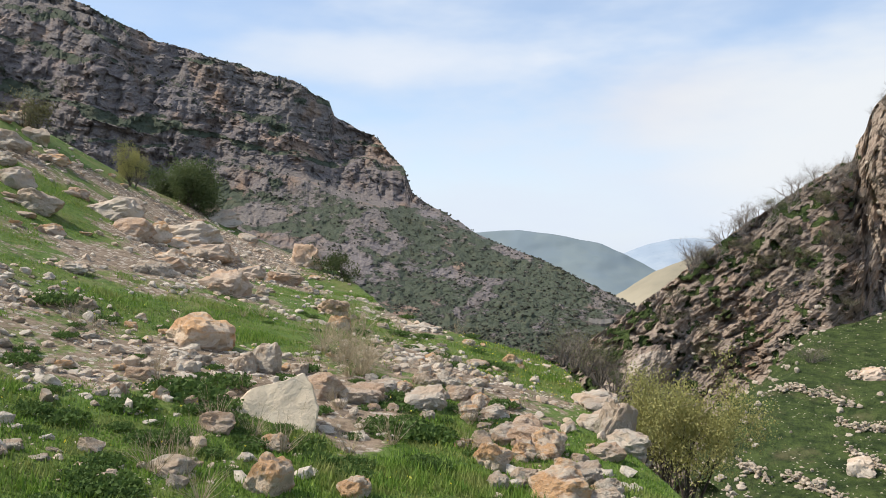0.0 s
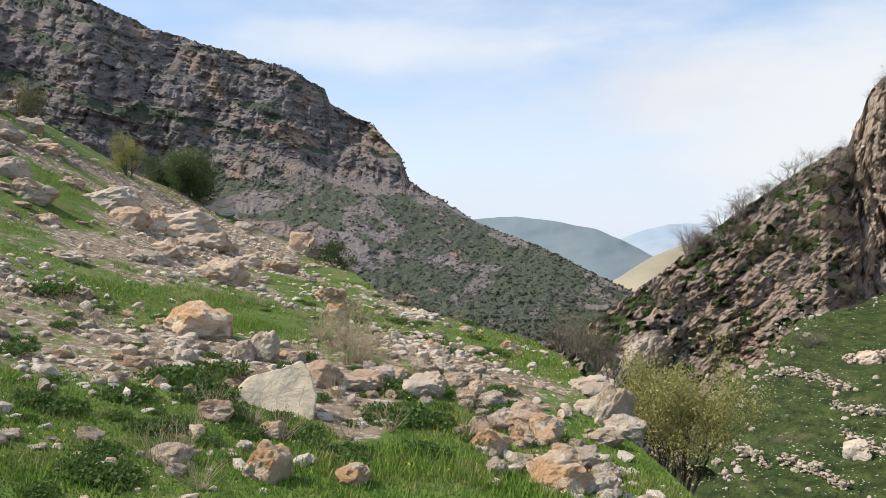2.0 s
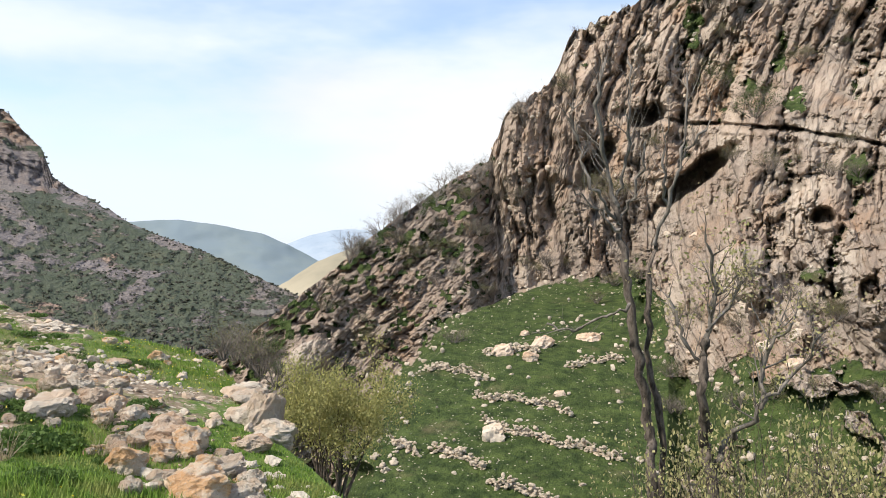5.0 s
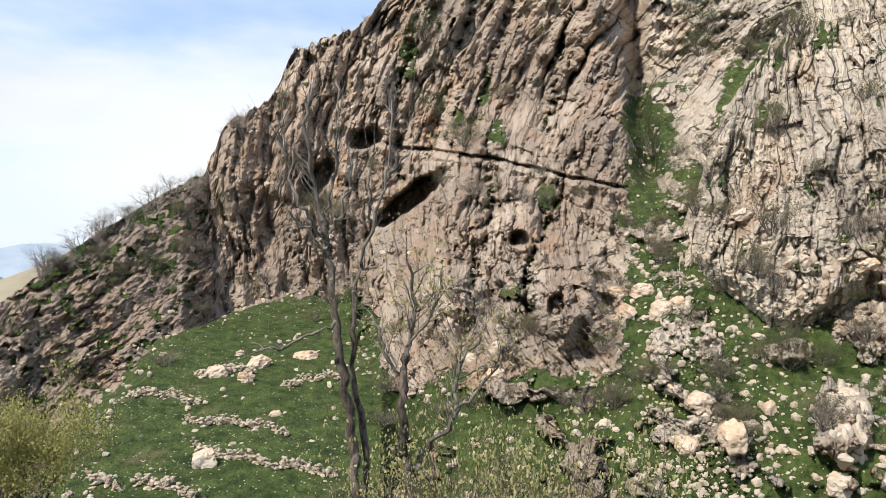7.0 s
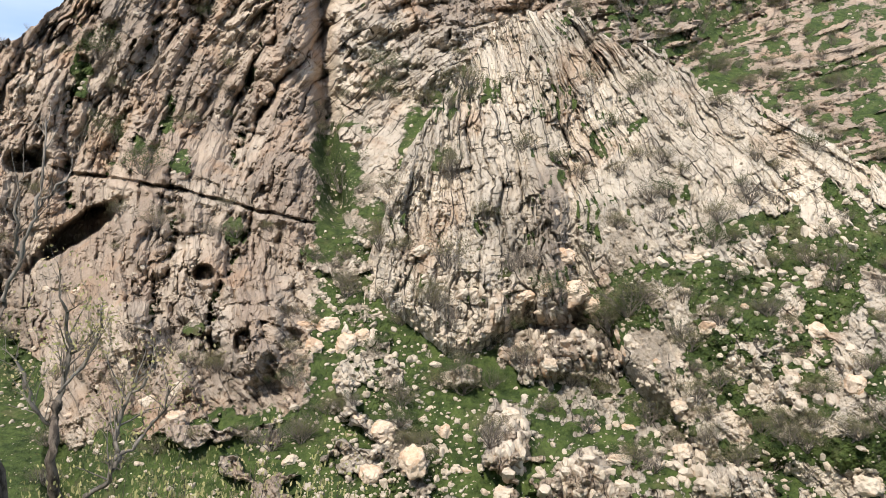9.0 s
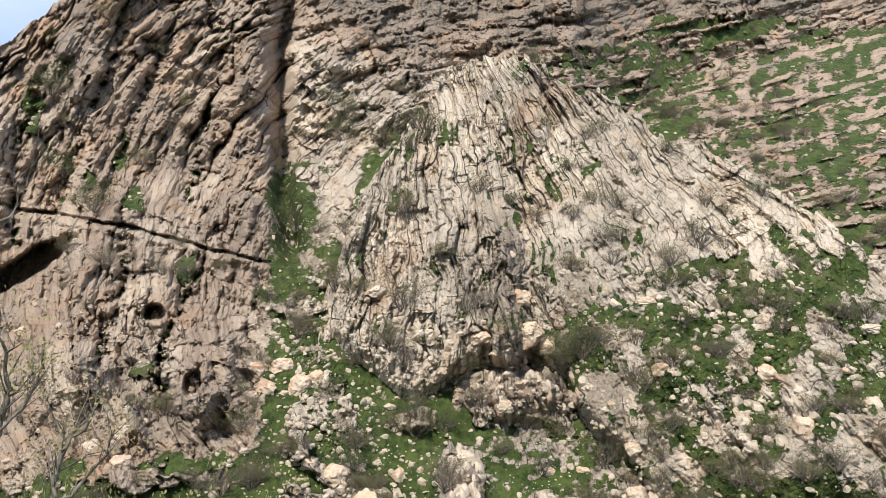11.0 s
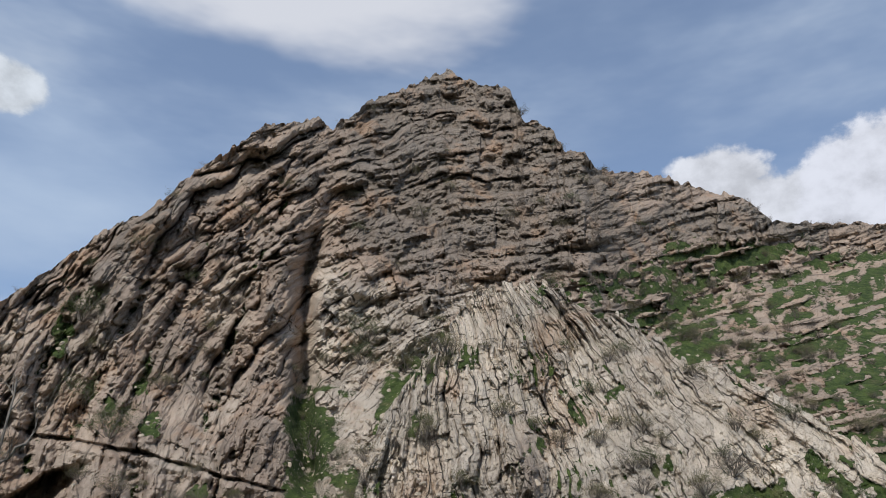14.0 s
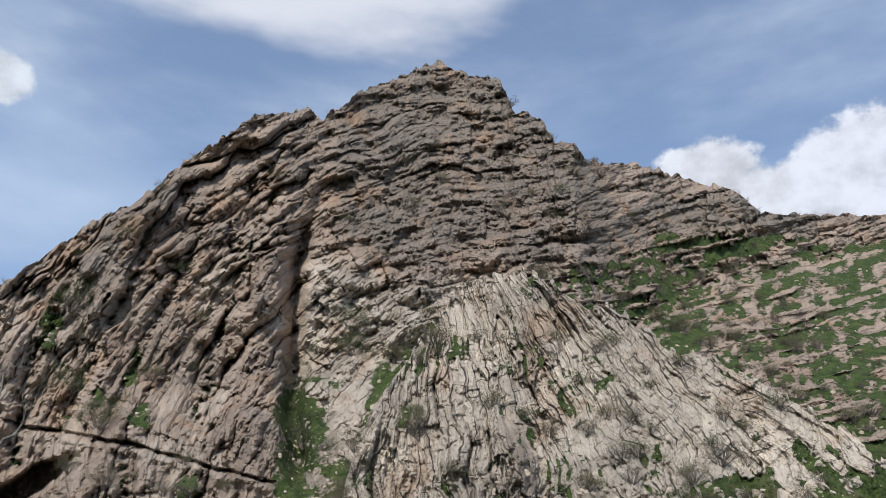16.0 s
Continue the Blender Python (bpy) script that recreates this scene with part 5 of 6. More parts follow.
def lay_slab(parent, az, el, meshes, thick, tall, proud, origin):
    """One slab set into the slope, upright along the beds, which fan out from one point above."""
    hit = land(az, el)
    if not hit:
        return
    p, h, _ = hit
    lean = math.atan2((FAN[0] - az) * 0.95, FAN[1] - el) + slab_rng.gauss(0, 0.09)
    across = Vector((math.cos(radians(az)), -math.sin(radians(az)), 0))
    inward = Vector((math.sin(radians(az)), math.cos(radians(az)), 0))
    up = (Vector((0, 0, 1)) * math.cos(lean) + across * math.sin(lean) + inward * slab_rng.uniform(0.3, 0.8)).normalized()
    side = up.cross(inward).normalized() * -1
    out = side.cross(up).normalized()
    turn = Matrix((side, out, up)).transposed().to_4x4()
    deep = thick * slab_rng.uniform(1.6, 2.8)
    ob = part("slab", slab_rng.choice(meshes), parent)
    ob.matrix_local = Matrix.Translation(p + inward * (0.5 * deep - proud) - up * 0.3 * tall - origin) @ turn @ pose(0, 0, 0, slab_rng.uniform(-6, 6), slab_rng.uniform(-4, 4), slab_rng.uniform(-14, 14)) @ Matrix.Diagonal((thick, deep, tall, 1))


OUTCROPS = [  # azimuth, elevation, half width, half height, slabs, rusty share
    (75.2, -3.4, 4.8, 2.2, 90, 0.5), (90.6, -5.0, 3.8, 3.0, 80, 0.1), (71.2, -10.2, 1.5, 2.4, 36, 0.0), (75.8, -12.8, 2.6, 2.0, 50, 0.0), (84.0, -11.8, 3.0, 1.4, 36, 0.0),
    (88.8, 1.4, 3.2, 1.2, 30, 0.0), (91.5, 3.6, 3.4, 1.4, 46, 0.05), (96.0, -4.0, 3.0, 3.5, 46, 0.1), (65.5, -11.6, 1.3, 1.6, 14, 0.1), (68.6, -0.8, 1.6, 2.2, 34, 0.05),
    (83.0, 3.0, 2.2, 1.0, 16, 0.0), (79.5, 4.6, 1.8, 1.0, 14, 0.0), (60.5, -2.6, 1.6, 0.8, 9, 0.1)]
for az, el, wa, we, count, rusty in OUTCROPS:
    base = land(az, el)[0]
    outcrop = tagged(new("rock_outcrop"), "outcrop of upright pale limestone slabs in the grassy slope" if rusty < 0.3 else "rust-stained overhanging outcrop of limestone slabs", "outcrop", "outcrops on the gorge slope")
    outcrop.location = base
    for _ in range(int(0.7 * count)):
        r, turn = math.sqrt(slab_rng.random()), slab_rng.uniform(0, 6.28)
        low = math.sin(turn) * r
        stain = slab_rng.random() < rusty * (1.5 if low < -0.1 else 0.5)
        lay_slab(outcrop, az + wa * r * math.cos(turn), el + we * low, RUST_SLABS if stain else BED_SLABS, slab_rng.uniform(0.35, 1.0), slab_rng.uniform(0.4, 1.0), slab_rng.uniform(0.05, 0.35), base)

# ---- dry-stone terrace walls in the field ----
def build_terrace(az0, el0, az1, el1, bulge):
    a, b = land(az0, el0), land(az1, el1)
    base = new("terrace_wall")
    tagged(base, "low tumbled dry-stone terrace wall across the meadow", "stone wall", "terrace walls")
    base.location = a[0]
    count = int((a[0] - b[0]).length / 0.10)
    for i in range(count):
        u = i / count
        hit = land(az0 + (az1 - az0) * u, el0 + (el1 - el0) * u + bulge * math.sin(u * math.pi) + 0.12 * math.sin(u * 17 + az0))
        if not hit:
            continue
        for layer in range(5 if scatter.random() < 0.5 else 3):
            size = (0.15 + 0.30 * scatter.random() ** 2) * (1.0 - 0.05 * layer)
            ob = part("stone", TERRACE_STONES[scatter.randrange(9)], base)
            at = hit[0] + Vector((scatter.uniform(-0.15, 0.15), scatter.uniform(-0.35, 0.30), -0.05 + 0.13 * layer))
            ob.matrix_local = Matrix.Translation(at - a[0]) @ pose(0, 0, 0, scatter.uniform(-15, 15), scatter.uniform(-15, 15), scatter.uniform(0, 360)) @ Matrix.Diagonal((size, size * 0.75, size * scatter.uniform(0.4, 0.75), 1))


WALL_STONE = stone_material("tumbled wall limestone", (0.62, 0.53, 0.42), (0.50, 0.425, 0.335), (0.46, 0.33, 0.22), 0.35)
TERRACE_STONES = [mesh_of("stone", *SMALL[3 + k], WALL_STONE, False) for k in range(9)]
for az0, el0, az1, el1, bulge in ((22.8, -9.3, 27.6, -10.2, 0.25), (26.4, -11.4, 33.4, -12.3, 0.35), (27.0, -13.0, 36.9, -15.1, -0.2), (20.6, -14.5, 22.4, -15.3, 0.1),
                                  (23.2, -14.9, 27.3, -16.3, 0.2), (27.6, -17.2, 32.4, -18.4, 0.2), (27.0, -8.3, 31.0, -8.0, 0.2), (33.0, -9.2, 37.0, -8.4, 0.2)):
    build_terrace(az0, el0, az1, el1, bulge)


# ---- plants ----
def bark_material(name, a, b_, scale=14):
    m, t, b = material(name, 0.9, 0.2)
    p = place_of(t)
    n = noise_tex(t, p, scale, 5, 0.65, (1, 1, 0.35))
    t.links.new(mix(t, smooth(t, n, 0.35, 0.65), a, b_), b.inputs["Base Color"])
    bump(t, b, n, 0.02, 0.6)
    return m


def leaf_material(name, a, b_, c):
    m, t, b = material(name, 0.7, 0.2)
    rnd = t.nodes.new("ShaderNodeNewGeometry").outputs["Random Per Island"]
    p = place_of(t)
    col = mix(t, rnd, a, b_)
    col = mix(t, smooth(t, noise_tex(t, p, 2.5, 3, 0.6), 0.45, 0.65), col, c)
    t.links.new(col, b.inputs["Base Color"])
    thin = node(t, "ShaderNodeBsdfTranslucent")
    t.links.new(col, thin.inputs[0])
    both = node(t, "ShaderNodeMixShader")
    both.inputs[0].default_value = 0.3
    t.links.new(b.outputs[0], both.inputs[1])
    t.links.new(thin.outputs[0], both.inputs[2])
    t.links.new(both.outputs[0], t.nodes["Material Output"].inputs[0])
    return m


DARK_BARK = bark_material("dark bark", (0.045, 0.037, 0.031), (0.16, 0.132, 0.11), 22)
PALE_BARK = bark_material("pale bark", (0.19, 0.165, 0.145), (0.33, 0.30, 0.265))
GREY_TWIG = bark_material("grey twigs", (0.11, 0.095, 0.08), (0.20, 0.172, 0.145))
GREEN_LEAF = leaf_material("green leaves", (0.075, 0.10, 0.036), (0.105, 0.13, 0.05), (0.06, 0.08, 0.03))
TREE_LEAF = leaf_material("soft green leaves", (0.10, 0.135, 0.05), (0.14, 0.17, 0.07), (0.085, 0.115, 0.045))
OLIVE_LEAF = leaf_material("olive leaves", (0.15, 0.145, 0.07), (0.19, 0.175, 0.09), (0.11, 0.115, 0.06))
YELLOW_LEAF = leaf_material("yellow-green leaves", (0.42, 0.39, 0.15), (0.33, 0.33, 0.125), (0.30, 0.28, 0.11))
BUD_LEAF = leaf_material("young leaf buds", (0.40, 0.37, 0.18), (0.29, 0.29, 0.12), (0.36, 0.30, 0.18))


class Wood:
    """Collects tapered tubes and leaves."""

    def __init__(self, seed):
        self.rng = random.Random(seed)
        self.co, self.quads, self.tips = [], [], []
        self.leaf_co, self.leaf_faces = [], []

    def tube(self, points, radii, sides):
        base = len(self.co)
        for i, p in enumerate(points):
            ahead = (points[min(i + 1, len(points) - 1)] - points[max(i - 1, 0)]).normalized()
            side = ahead.cross(Vector((0.31, 0.2, 0.93))).normalized()
            up = side.cross(ahead)
            for k in range(sides):
                t = 2 * math.pi * k / sides
                self.co.append(p + (side * math.cos(t) + up * math.sin(t)) * radii[i])
        for i in range(len(points) - 1):
            for k in range(sides):
                a, b = base + i * sides + k, base + i * sides + (k + 1) % sides
                self.quads.append((a, b, b + sides, a + sides))

    def grow(self, start, way, length, radius, level, spread=0.8, lift=0.25, wander=0.16, kids=(5, 4, 3), sides=(7, 5, 4, 3), few=0):
        rng = self.rng
        steps = few or (7 if level < 2 else 4)
        points, radii = [start.copy()], [radius]
        p, w = start.copy(), way.normalized()
        for i in range(steps):
            w = (w + Vector((rng.gauss(0, wander), rng.gauss(0, wander), rng.gauss(0, wander) + lift / steps))).normalized()
            p = p + w * (length / steps)
            points.append(p.copy())
            radii.append(max(radius * (1 - 0.85 * (i + 1) / steps), radius * 0.12))
        self.tube(points, radii, sides[min(level, len(sides) - 1)])
        self.tips.append((points[-1], w, level))
        if level - 0 < len(kids):
            for _ in range(kids[level]):
                u = rng.uniform(0.3, 0.97)
                i = min(int(u * steps), steps - 1)
                q = points[i].lerp(points[i + 1], u * steps - i)
                out = Vector((rng.gauss(0, 1), rng.gauss(0, 1), rng.gauss(0, 0.6))).normalized()
                self.grow(q, (w + out * spread), length * rng.uniform(0.4, 0.65), radii[i] * 0.55, level + 1, spread, lift, wander, kids, sides, min(few, 2))
        return points

    def follow(self, points, r0, r1, sides=8):
        """A stem along given places, smoothed and a little crooked."""
        out, radii = [], []
        n = len(points) - 1
        for i in range(n):
            a, b = points[i], points[i + 1]
            before, after = points[max(i - 1, 0)], points[min(i + 2, n)]
            for k in range(6):
                u = k / 6
                m0, m1 = (b - before) / 2, (after - a) / 2
                q = a * (2 * u ** 3 - 3 * u ** 2 + 1) + m0 * (u ** 3 - 2 * u ** 2 + u) + b * (-2 * u ** 3 + 3 * u ** 2) + m1 * (u ** 3 - u ** 2)
                out.append(q + Vector([self.rng.gauss(0, 0.018) for _ in range(3)]))
                radii.append(r0 + (r1 - r0) * (i + u) / n + self.rng.uniform(-0.004, 0.010))
        out.append(points[-1])
        radii.append(r1)
        self.tube(out, radii, sides)
        return out

    def leaf(self, p, size):
        rng = self.rng
        a = Vector((rng.gauss(0, 1), rng.gauss(0, 1), rng.gauss(0, 1))).normalized()
        b = a.cross(Vector((rng.gauss(0, 1), rng.gauss(0, 1), rng.gauss(0, 1)))).normalized()
        k = len(self.leaf_co)
        self.leaf_co += [p, p + a * size * 0.5 + b * size * 0.3, p + a * size, p + a * size * 0.5 - b * size * 0.3]
        self.leaf_faces.append((k, k + 1, k + 2, k + 3))

    def leaves(self, each, reach, size, levels=(2, 3)):
        for p, _, level in self.tips:
            if level in levels:
                for _ in range(each):
                    self.leaf(p + Vector([self.rng.gauss(0, reach) for _ in range(3)]), size * self.rng.uniform(0.6, 1.3))

    def wood_mesh(self, name, mat):
        return arrays_to_mesh(name, np.array([tuple(v) for v in self.co]), np.array(self.quads), mat, True)

    def leaf_mesh(self, name, mat):
        return arrays_to_mesh(name, np.array([tuple(v) for v in self.leaf_co]), np.array(self.leaf_faces), mat)


def shrub(name, seed, bark, leaf, each, stems, reach, size, label, category="shrub", crown="foliage", tall=1.0, kids=(4, 3)):
    """A shrub one metre tall: many stems from one root, twigs and leaves."""
    w = Wood(seed)
    for k in range(stems):
        t = 2 * math.pi * k / stems + w.rng.uniform(-0.3, 0.3)
        lean = w.rng.uniform(0.15, 0.95)
        w.grow(Vector((0.04 * math.cos(t), 0.04 * math.sin(t), -0.08)), Vector((math.cos(t) * lean, math.sin(t) * lean, tall)), w.rng.uniform(0.6, 1.0), 0.022, 1, 0.8, 0.15, 0.18, (0, *kids), (3, 3, 3, 3), 3)
    root = new(name)
    part("woody_base", w.wood_mesh("woody_base", bark), root)
    if each:
        w.leaves(each, reach, size, (1, 2, 3))
        part(crown, w.leaf_mesh(crown, leaf), root)["kind"] = "stuff"
    return tagged(root, label, category)


def put(thing, p, size, turn=0.0, squash=1.0):
    root = copy_thing(thing, Matrix.Translation(p) @ pose(0, 0, 0, 0, 0, turn) @ Matrix.Diagonal((size, size, size * squash, 1)))
    return root


bush_rng = random.Random(21)
green_kinds = [shrub("shrub", 31 + k, GREY_TWIG, (GREEN_LEAF, OLIVE_LEAF, OLIVE_LEAF)[k], 9, 14, 0.08, 0.042, ("dark green leafy shrub rooted in the rock", "olive half-leafed shrub rooted in the rock", "dull olive spreading shrub on a ledge")[k]) for k in range(3)]
bare_kinds = [shrub("bare_shrub", 41 + k, GREY_TWIG, OLIVE_LEAF if k else None, k, 17, 0.07, 0.05, ("leafless grey-brown thorny shrub on the slope", "grey-brown thorny shrub with few leaves", "twiggy brown shrub with sparse leaves")[k], kids=(5, 4)) for k in range(3)]
CLIFF_SHRUBS = [  # azimuth, elevation, height in degrees, leafy kind or bare
    (62.3, 15.6, 2.2, 0), (62.0, 14.0, 1.8, 0), (65.2, 13.6, 1.6, 1), (68.2, 14.6, 2.2, 1), (61.9, 3.4, 2.2, 1), (66.7, 2.0, 2.4, 9), (65.9, -1.0, 2.0, 9),
    (79.6, -1.2, 3.4, 1), (78.4, -2.6, 3.2, 2), (74.4, -0.2, 1.8, 0), (72.4, -4.8, 2.2, 9), (85.2, 3.3, 2.2, 0), (87.5, 6.2, 2.4, 9), (85.6, -1.9, 1.8, 1),
    (36.2, 2.6, 2.2, 1), (43.5, 9.7, 2.4, 0), (45.5, 8.2, 2.2, 0), (59.0, 7.6, 2.6, 0), (42.5, 15.5, 2.6, 0), (46.4, 4.5, 1.6, 9)]
SOW = [(az, el, size, kind) for az, el, size, kind in CLIFF_SHRUBS]
while len(SOW) < 330:
    az, el = bush_rng.uniform(11, 99), bush_rng.uniform(-12, 32)
    hit = land(az, el)
    if not hit or (az < 38 and el < -4.0 and bush_rng.random() < 0.93):
        continue
    if bush_rng.random() > 0.5 + 0.5 * hit[2]:
        continue
    metres = bush_rng.uniform(0.8, 1.8)
    if az < 30:
        metres = bush_rng.uniform(0.9, 2.4)
    elif hit[1] > 85:
        metres = bush_rng.uniform(1.1, 2.3)
    SOW.append((az, el, math.degrees(metres / hit[1]), bush_rng.choice((0, 1, 2, 2, 9, 9, 9, 9))))
while len(SOW) < 352:
    az = bush_rng.uniform(15, 31)
    top = float(np.interp(az, CREST_AZ, CREST_EL))
    el = bush_rng.uniform(max(-9.5 + 0.2 * (az - 15), top - 9), top - 0.3)
    hit = land(az, el)
    if hit:
        SOW.append((az, el, math.degrees(bush_rng.uniform(0.9, 2.0) / hit[1]), bush_rng.choice((1, 2, 9, 9, 9))))
while len(SOW) < 425:
    az = bush_rng.uniform(77, 99)
    el = float(np.interp(az, RIB_AZ, RIB_TOP)) + bush_rng.uniform(0.3, 7.0)
    hit = land(az, el)
    if hit and el < 20.5:
        SOW.append((az, el, math.degrees(bush_rng.uniform(1.0, 2.0) / hit[1]), bush_rng.choice((1, 2, 2, 9, 9))))
for az, el, tall, kind in SOW:
    hit = land(az, el)
    if not hit:
        continue
    source = green_kinds[kind] if kind < 9 else bush_rng.choice(bare_kinds)
    metres = radians(tall) * hit[1]
    root = put(source, hit[0], metres, bush_rng.uniform(0, 360), bush_rng.uniform(0.65, 1.0))
    tagged(root, group="shrubs on the gorge wall")
# pale leafless trees along the lower ridge
def build_ridge_trees():
    kinds = []
    for k in range(3):
        w = Wood(61 + k)
        for s in range(3):
            w.grow(Vector((0, 0, -0.1)), Vector((w.rng.gauss(0, 0.4), w.rng.gauss(0, 0.4), 1)), 0.66, 0.022, 0, 1.1, 0.12, 0.2, (6, 5, 4), (5, 3, 3, 3), 4)
        root = new("bare_tree")
        part("trunk", w.wood_mesh("trunk", PALE_BARK), root)
        kinds.append(tagged(root, "small pale leafless tree on the stony ridge", "tree", "trees along the ridge"))
    rng = random.Random(71)
    spots, own = [], []
    for _ in range(44):
        az = rng.uniform(17, 30.5)
        spots.append((az, float(np.interp(az, CREST_AZ, CREST_EL)) - rng.uniform(0.0, 1.1) ** 1.5 - 0.1, rng.uniform(2.0, 4.2)))
    for _ in range(16):
        az = rng.choice((rng.uniform(33, 42), rng.uniform(44, 60), rng.uniform(60, 80)))
        spots.append((az, float(np.interp(az, CREST_AZ, CREST_EL)) - 0.25, rng.uniform(1.2, 2.2)))
    for _ in range(40):
        az = rng.uniform(90.5, 99)
        spots.append((az, float(np.interp(az, CREST_AZ, CREST_EL)) - rng.uniform(0.0, 0.4), rng.uniform(1.2, 2.4)))
    for i, (az, el, tall) in enumerate(spots):
        hit = land(az, el) or land(az, el - 0.4) or land(az, el - 0.9)
        if not hit:
            continue
        m = Matrix.Translation(hit[0]) @ pose(0, 0, 0, 0, 0, rng.uniform(0, 360)) @ Matrix.Diagonal((tall, tall, tall * rng.uniform(0.7, 1), 1))
        if i < 3:
            own.append(m)
        else:
            copy_thing(kinds[i % 3], m)
    for kind, m in zip(kinds, own):
        kind.matrix_world = m


build_ridge_trees()


# scrub on the mountain, far too much to count
def build_mountain_scrub():
    rng = np.random.default_rng(81)
    cols, els, hs, turf = MOUNT
    co, tri = [], []
    base = 0
    ball = np.array([tuple(v) for v in stone_shape(99, 1, 2, 0.9, 0.3)[0]])
    faces = np.array(stone_shape(99, 1, 2, 0.9, 0.3)[1])
    count = 0
    while count < 7500:
        c, r = int(rng.integers(150, len(cols) - 20)), int(rng.integers(20, els.shape[0]))
        if count % 12 == 0:
            r = els.shape[0] - 1 - int(rng.integers(0, 3))
        h = hs[r, c]
        if rng.random() > 0.35 + 0.65 * turf[r, c]:
            continue
        x, y, z = out_at(cols[c], els[r, c], h)
        size = (0.2 + 0.45 * rng.random() ** 2) * (0.6 + h / 450)
        for _ in range(2):
            v = ball * size * rng.uniform(0.6, 1.2, 3) + np.array([x, y, z]) + rng.normal(0, 0.4 * size, 3) * np.array([1, 1, 0.25])
            co.append(v + rng.normal(0, 0.10 * size, v.shape))
            tri.append(faces + base)
            base += len(v)
        count += 1
    me = arrays_to_mesh("mountain_scrub", np.concatenate(co), np.concatenate(tri), SCRUB)
    tagged(new("mountain_scrub", me), "dark scrub dotted over the mountain's benches", "scrub", kind="stuff")


SCRUB = leaf_material("dark scrub", (0.055, 0.062, 0.042), (0.08, 0.085, 0.06), (0.10, 0.093, 0.08))
build_mountain_scrub()


# ---- trees and shrubs on the near side ----
def at(az, el, d):
    return Vector([float(v) for v in out_at(az, el, d)])


def build_bare_tree(name, label, seed, stem, r0, r1, limbs, twigs, buds):
    """A near tree: stem and limbs along given places, fine twigs along the limbs, a few opening buds."""
    w = Wood(seed)
    foot = stem[0]
    root = new(name)
    root.location = foot
    w.follow([p - foot for p in stem], r0, r1, 9)
    part("trunk", w.wood_mesh("trunk", DARK_BARK), root)
    crown = Wood(seed + 9)
    for k, (thick, points) in enumerate(limbs):
        b = Wood(seed + 1 + k)
        line = b.follow([p - foot for p in points], thick, 0.35 * thick, 6)
        count = len(line)
        for _ in range(twigs):
            i = b.rng.randrange(int(0.25 * count), count - 1)
            ahead = (line[i + 1] - line[i]).normalized()
            out = Vector((b.rng.gauss(0, 1), b.rng.gauss(0, 1), b.rng.gauss(0.2, 0.6))).normalized()
            b.grow(line[i], ahead + out * 0.8, b.rng.uniform(0.25, 0.6), 0.38 * thick, 2, 0.8, 0.25, 0.16, (0, 0, 3), (4, 4, 3, 3))
        part("limb", b.wood_mesh("limb", LIMB_BARK), root)
        crown.tips += b.tips
    if buds:
        crown.leaves(buds, 0.05, 0.04, (2, 3))
        part("foliage", crown.leaf_mesh("foliage", BUD_LEAF), root)["kind"] = "stuff"
    return tagged(root, label, "tree", "bare trees by the ravine")


LIMB_BARK = bark_material("grey limb bark", (0.10, 0.088, 0.076), (0.24, 0.215, 0.19))


def spots(d, *places):
    """Places at azimuth and elevation, all about d metres off."""
    return [at(az, el, d + 0.12 * math.sin(3.7 * az + el)) for az, el in places]


build_bare_tree("bare_tree", "dark-stemmed leafless tree with pale upper twigs", 101,
                [near_ground(40.0, 8.6) - Vector((0, 0, 0.3))] + spots(8.6, (39.8, -17.3), (39.5, -12.9), (38.8, -8.4), (38.0, -2.9), (37.4, 1.0), (37.0, 3.0)), 0.062, 0.030,
                [(0.026, spots(8.6, (37.2, 2.0), (36.6, 5.2), (36.0, 9.6), (36.4, 12.6))), (0.020, spots(8.6, (37.3, 1.4), (35.6, 3.8), (34.6, 6.6), (34.0, 9.6))),
                 (0.018, spots(8.6, (37.1, 2.5), (37.9, 5.6), (38.2, 9.0), (38.0, 12.6))), (0.017, spots(8.6, (37.4, 1.0), (38.6, 3.6), (39.2, 6.8))),
                 (0.014, spots(8.5, (37.5, 0.4), (35.9, 2.2), (34.3, 3.6))), (0.012, spots(8.5, (38.3, -4.6), (36.6, -5.4), (34.2, -6.2), (32.4, -6.0)))], 10, 0)
build_bare_tree("bare_tree", "slender leafless tree with a crooked dark stem", 111,
                [near_ground(40.6, 8.8) - Vector((0, 0, 0.3))] + spots(8.8, (40.3, -14.0), (39.5, -8.4), (39.5, -3.7), (39.9, -0.2)), 0.036, 0.020,
                [(0.019, spots(8.8, (39.9, -0.2), (41.0, 3.3), (41.8, 6.7), (41.9, 11.3))), (0.012, spots(8.8, (40.6, 2.2), (40.3, 5.2), (40.9, 8.6))), (0.010, spots(8.8, (41.4, 5.0), (43.0, 7.4), (43.6, 10.2)))], 8, 0)
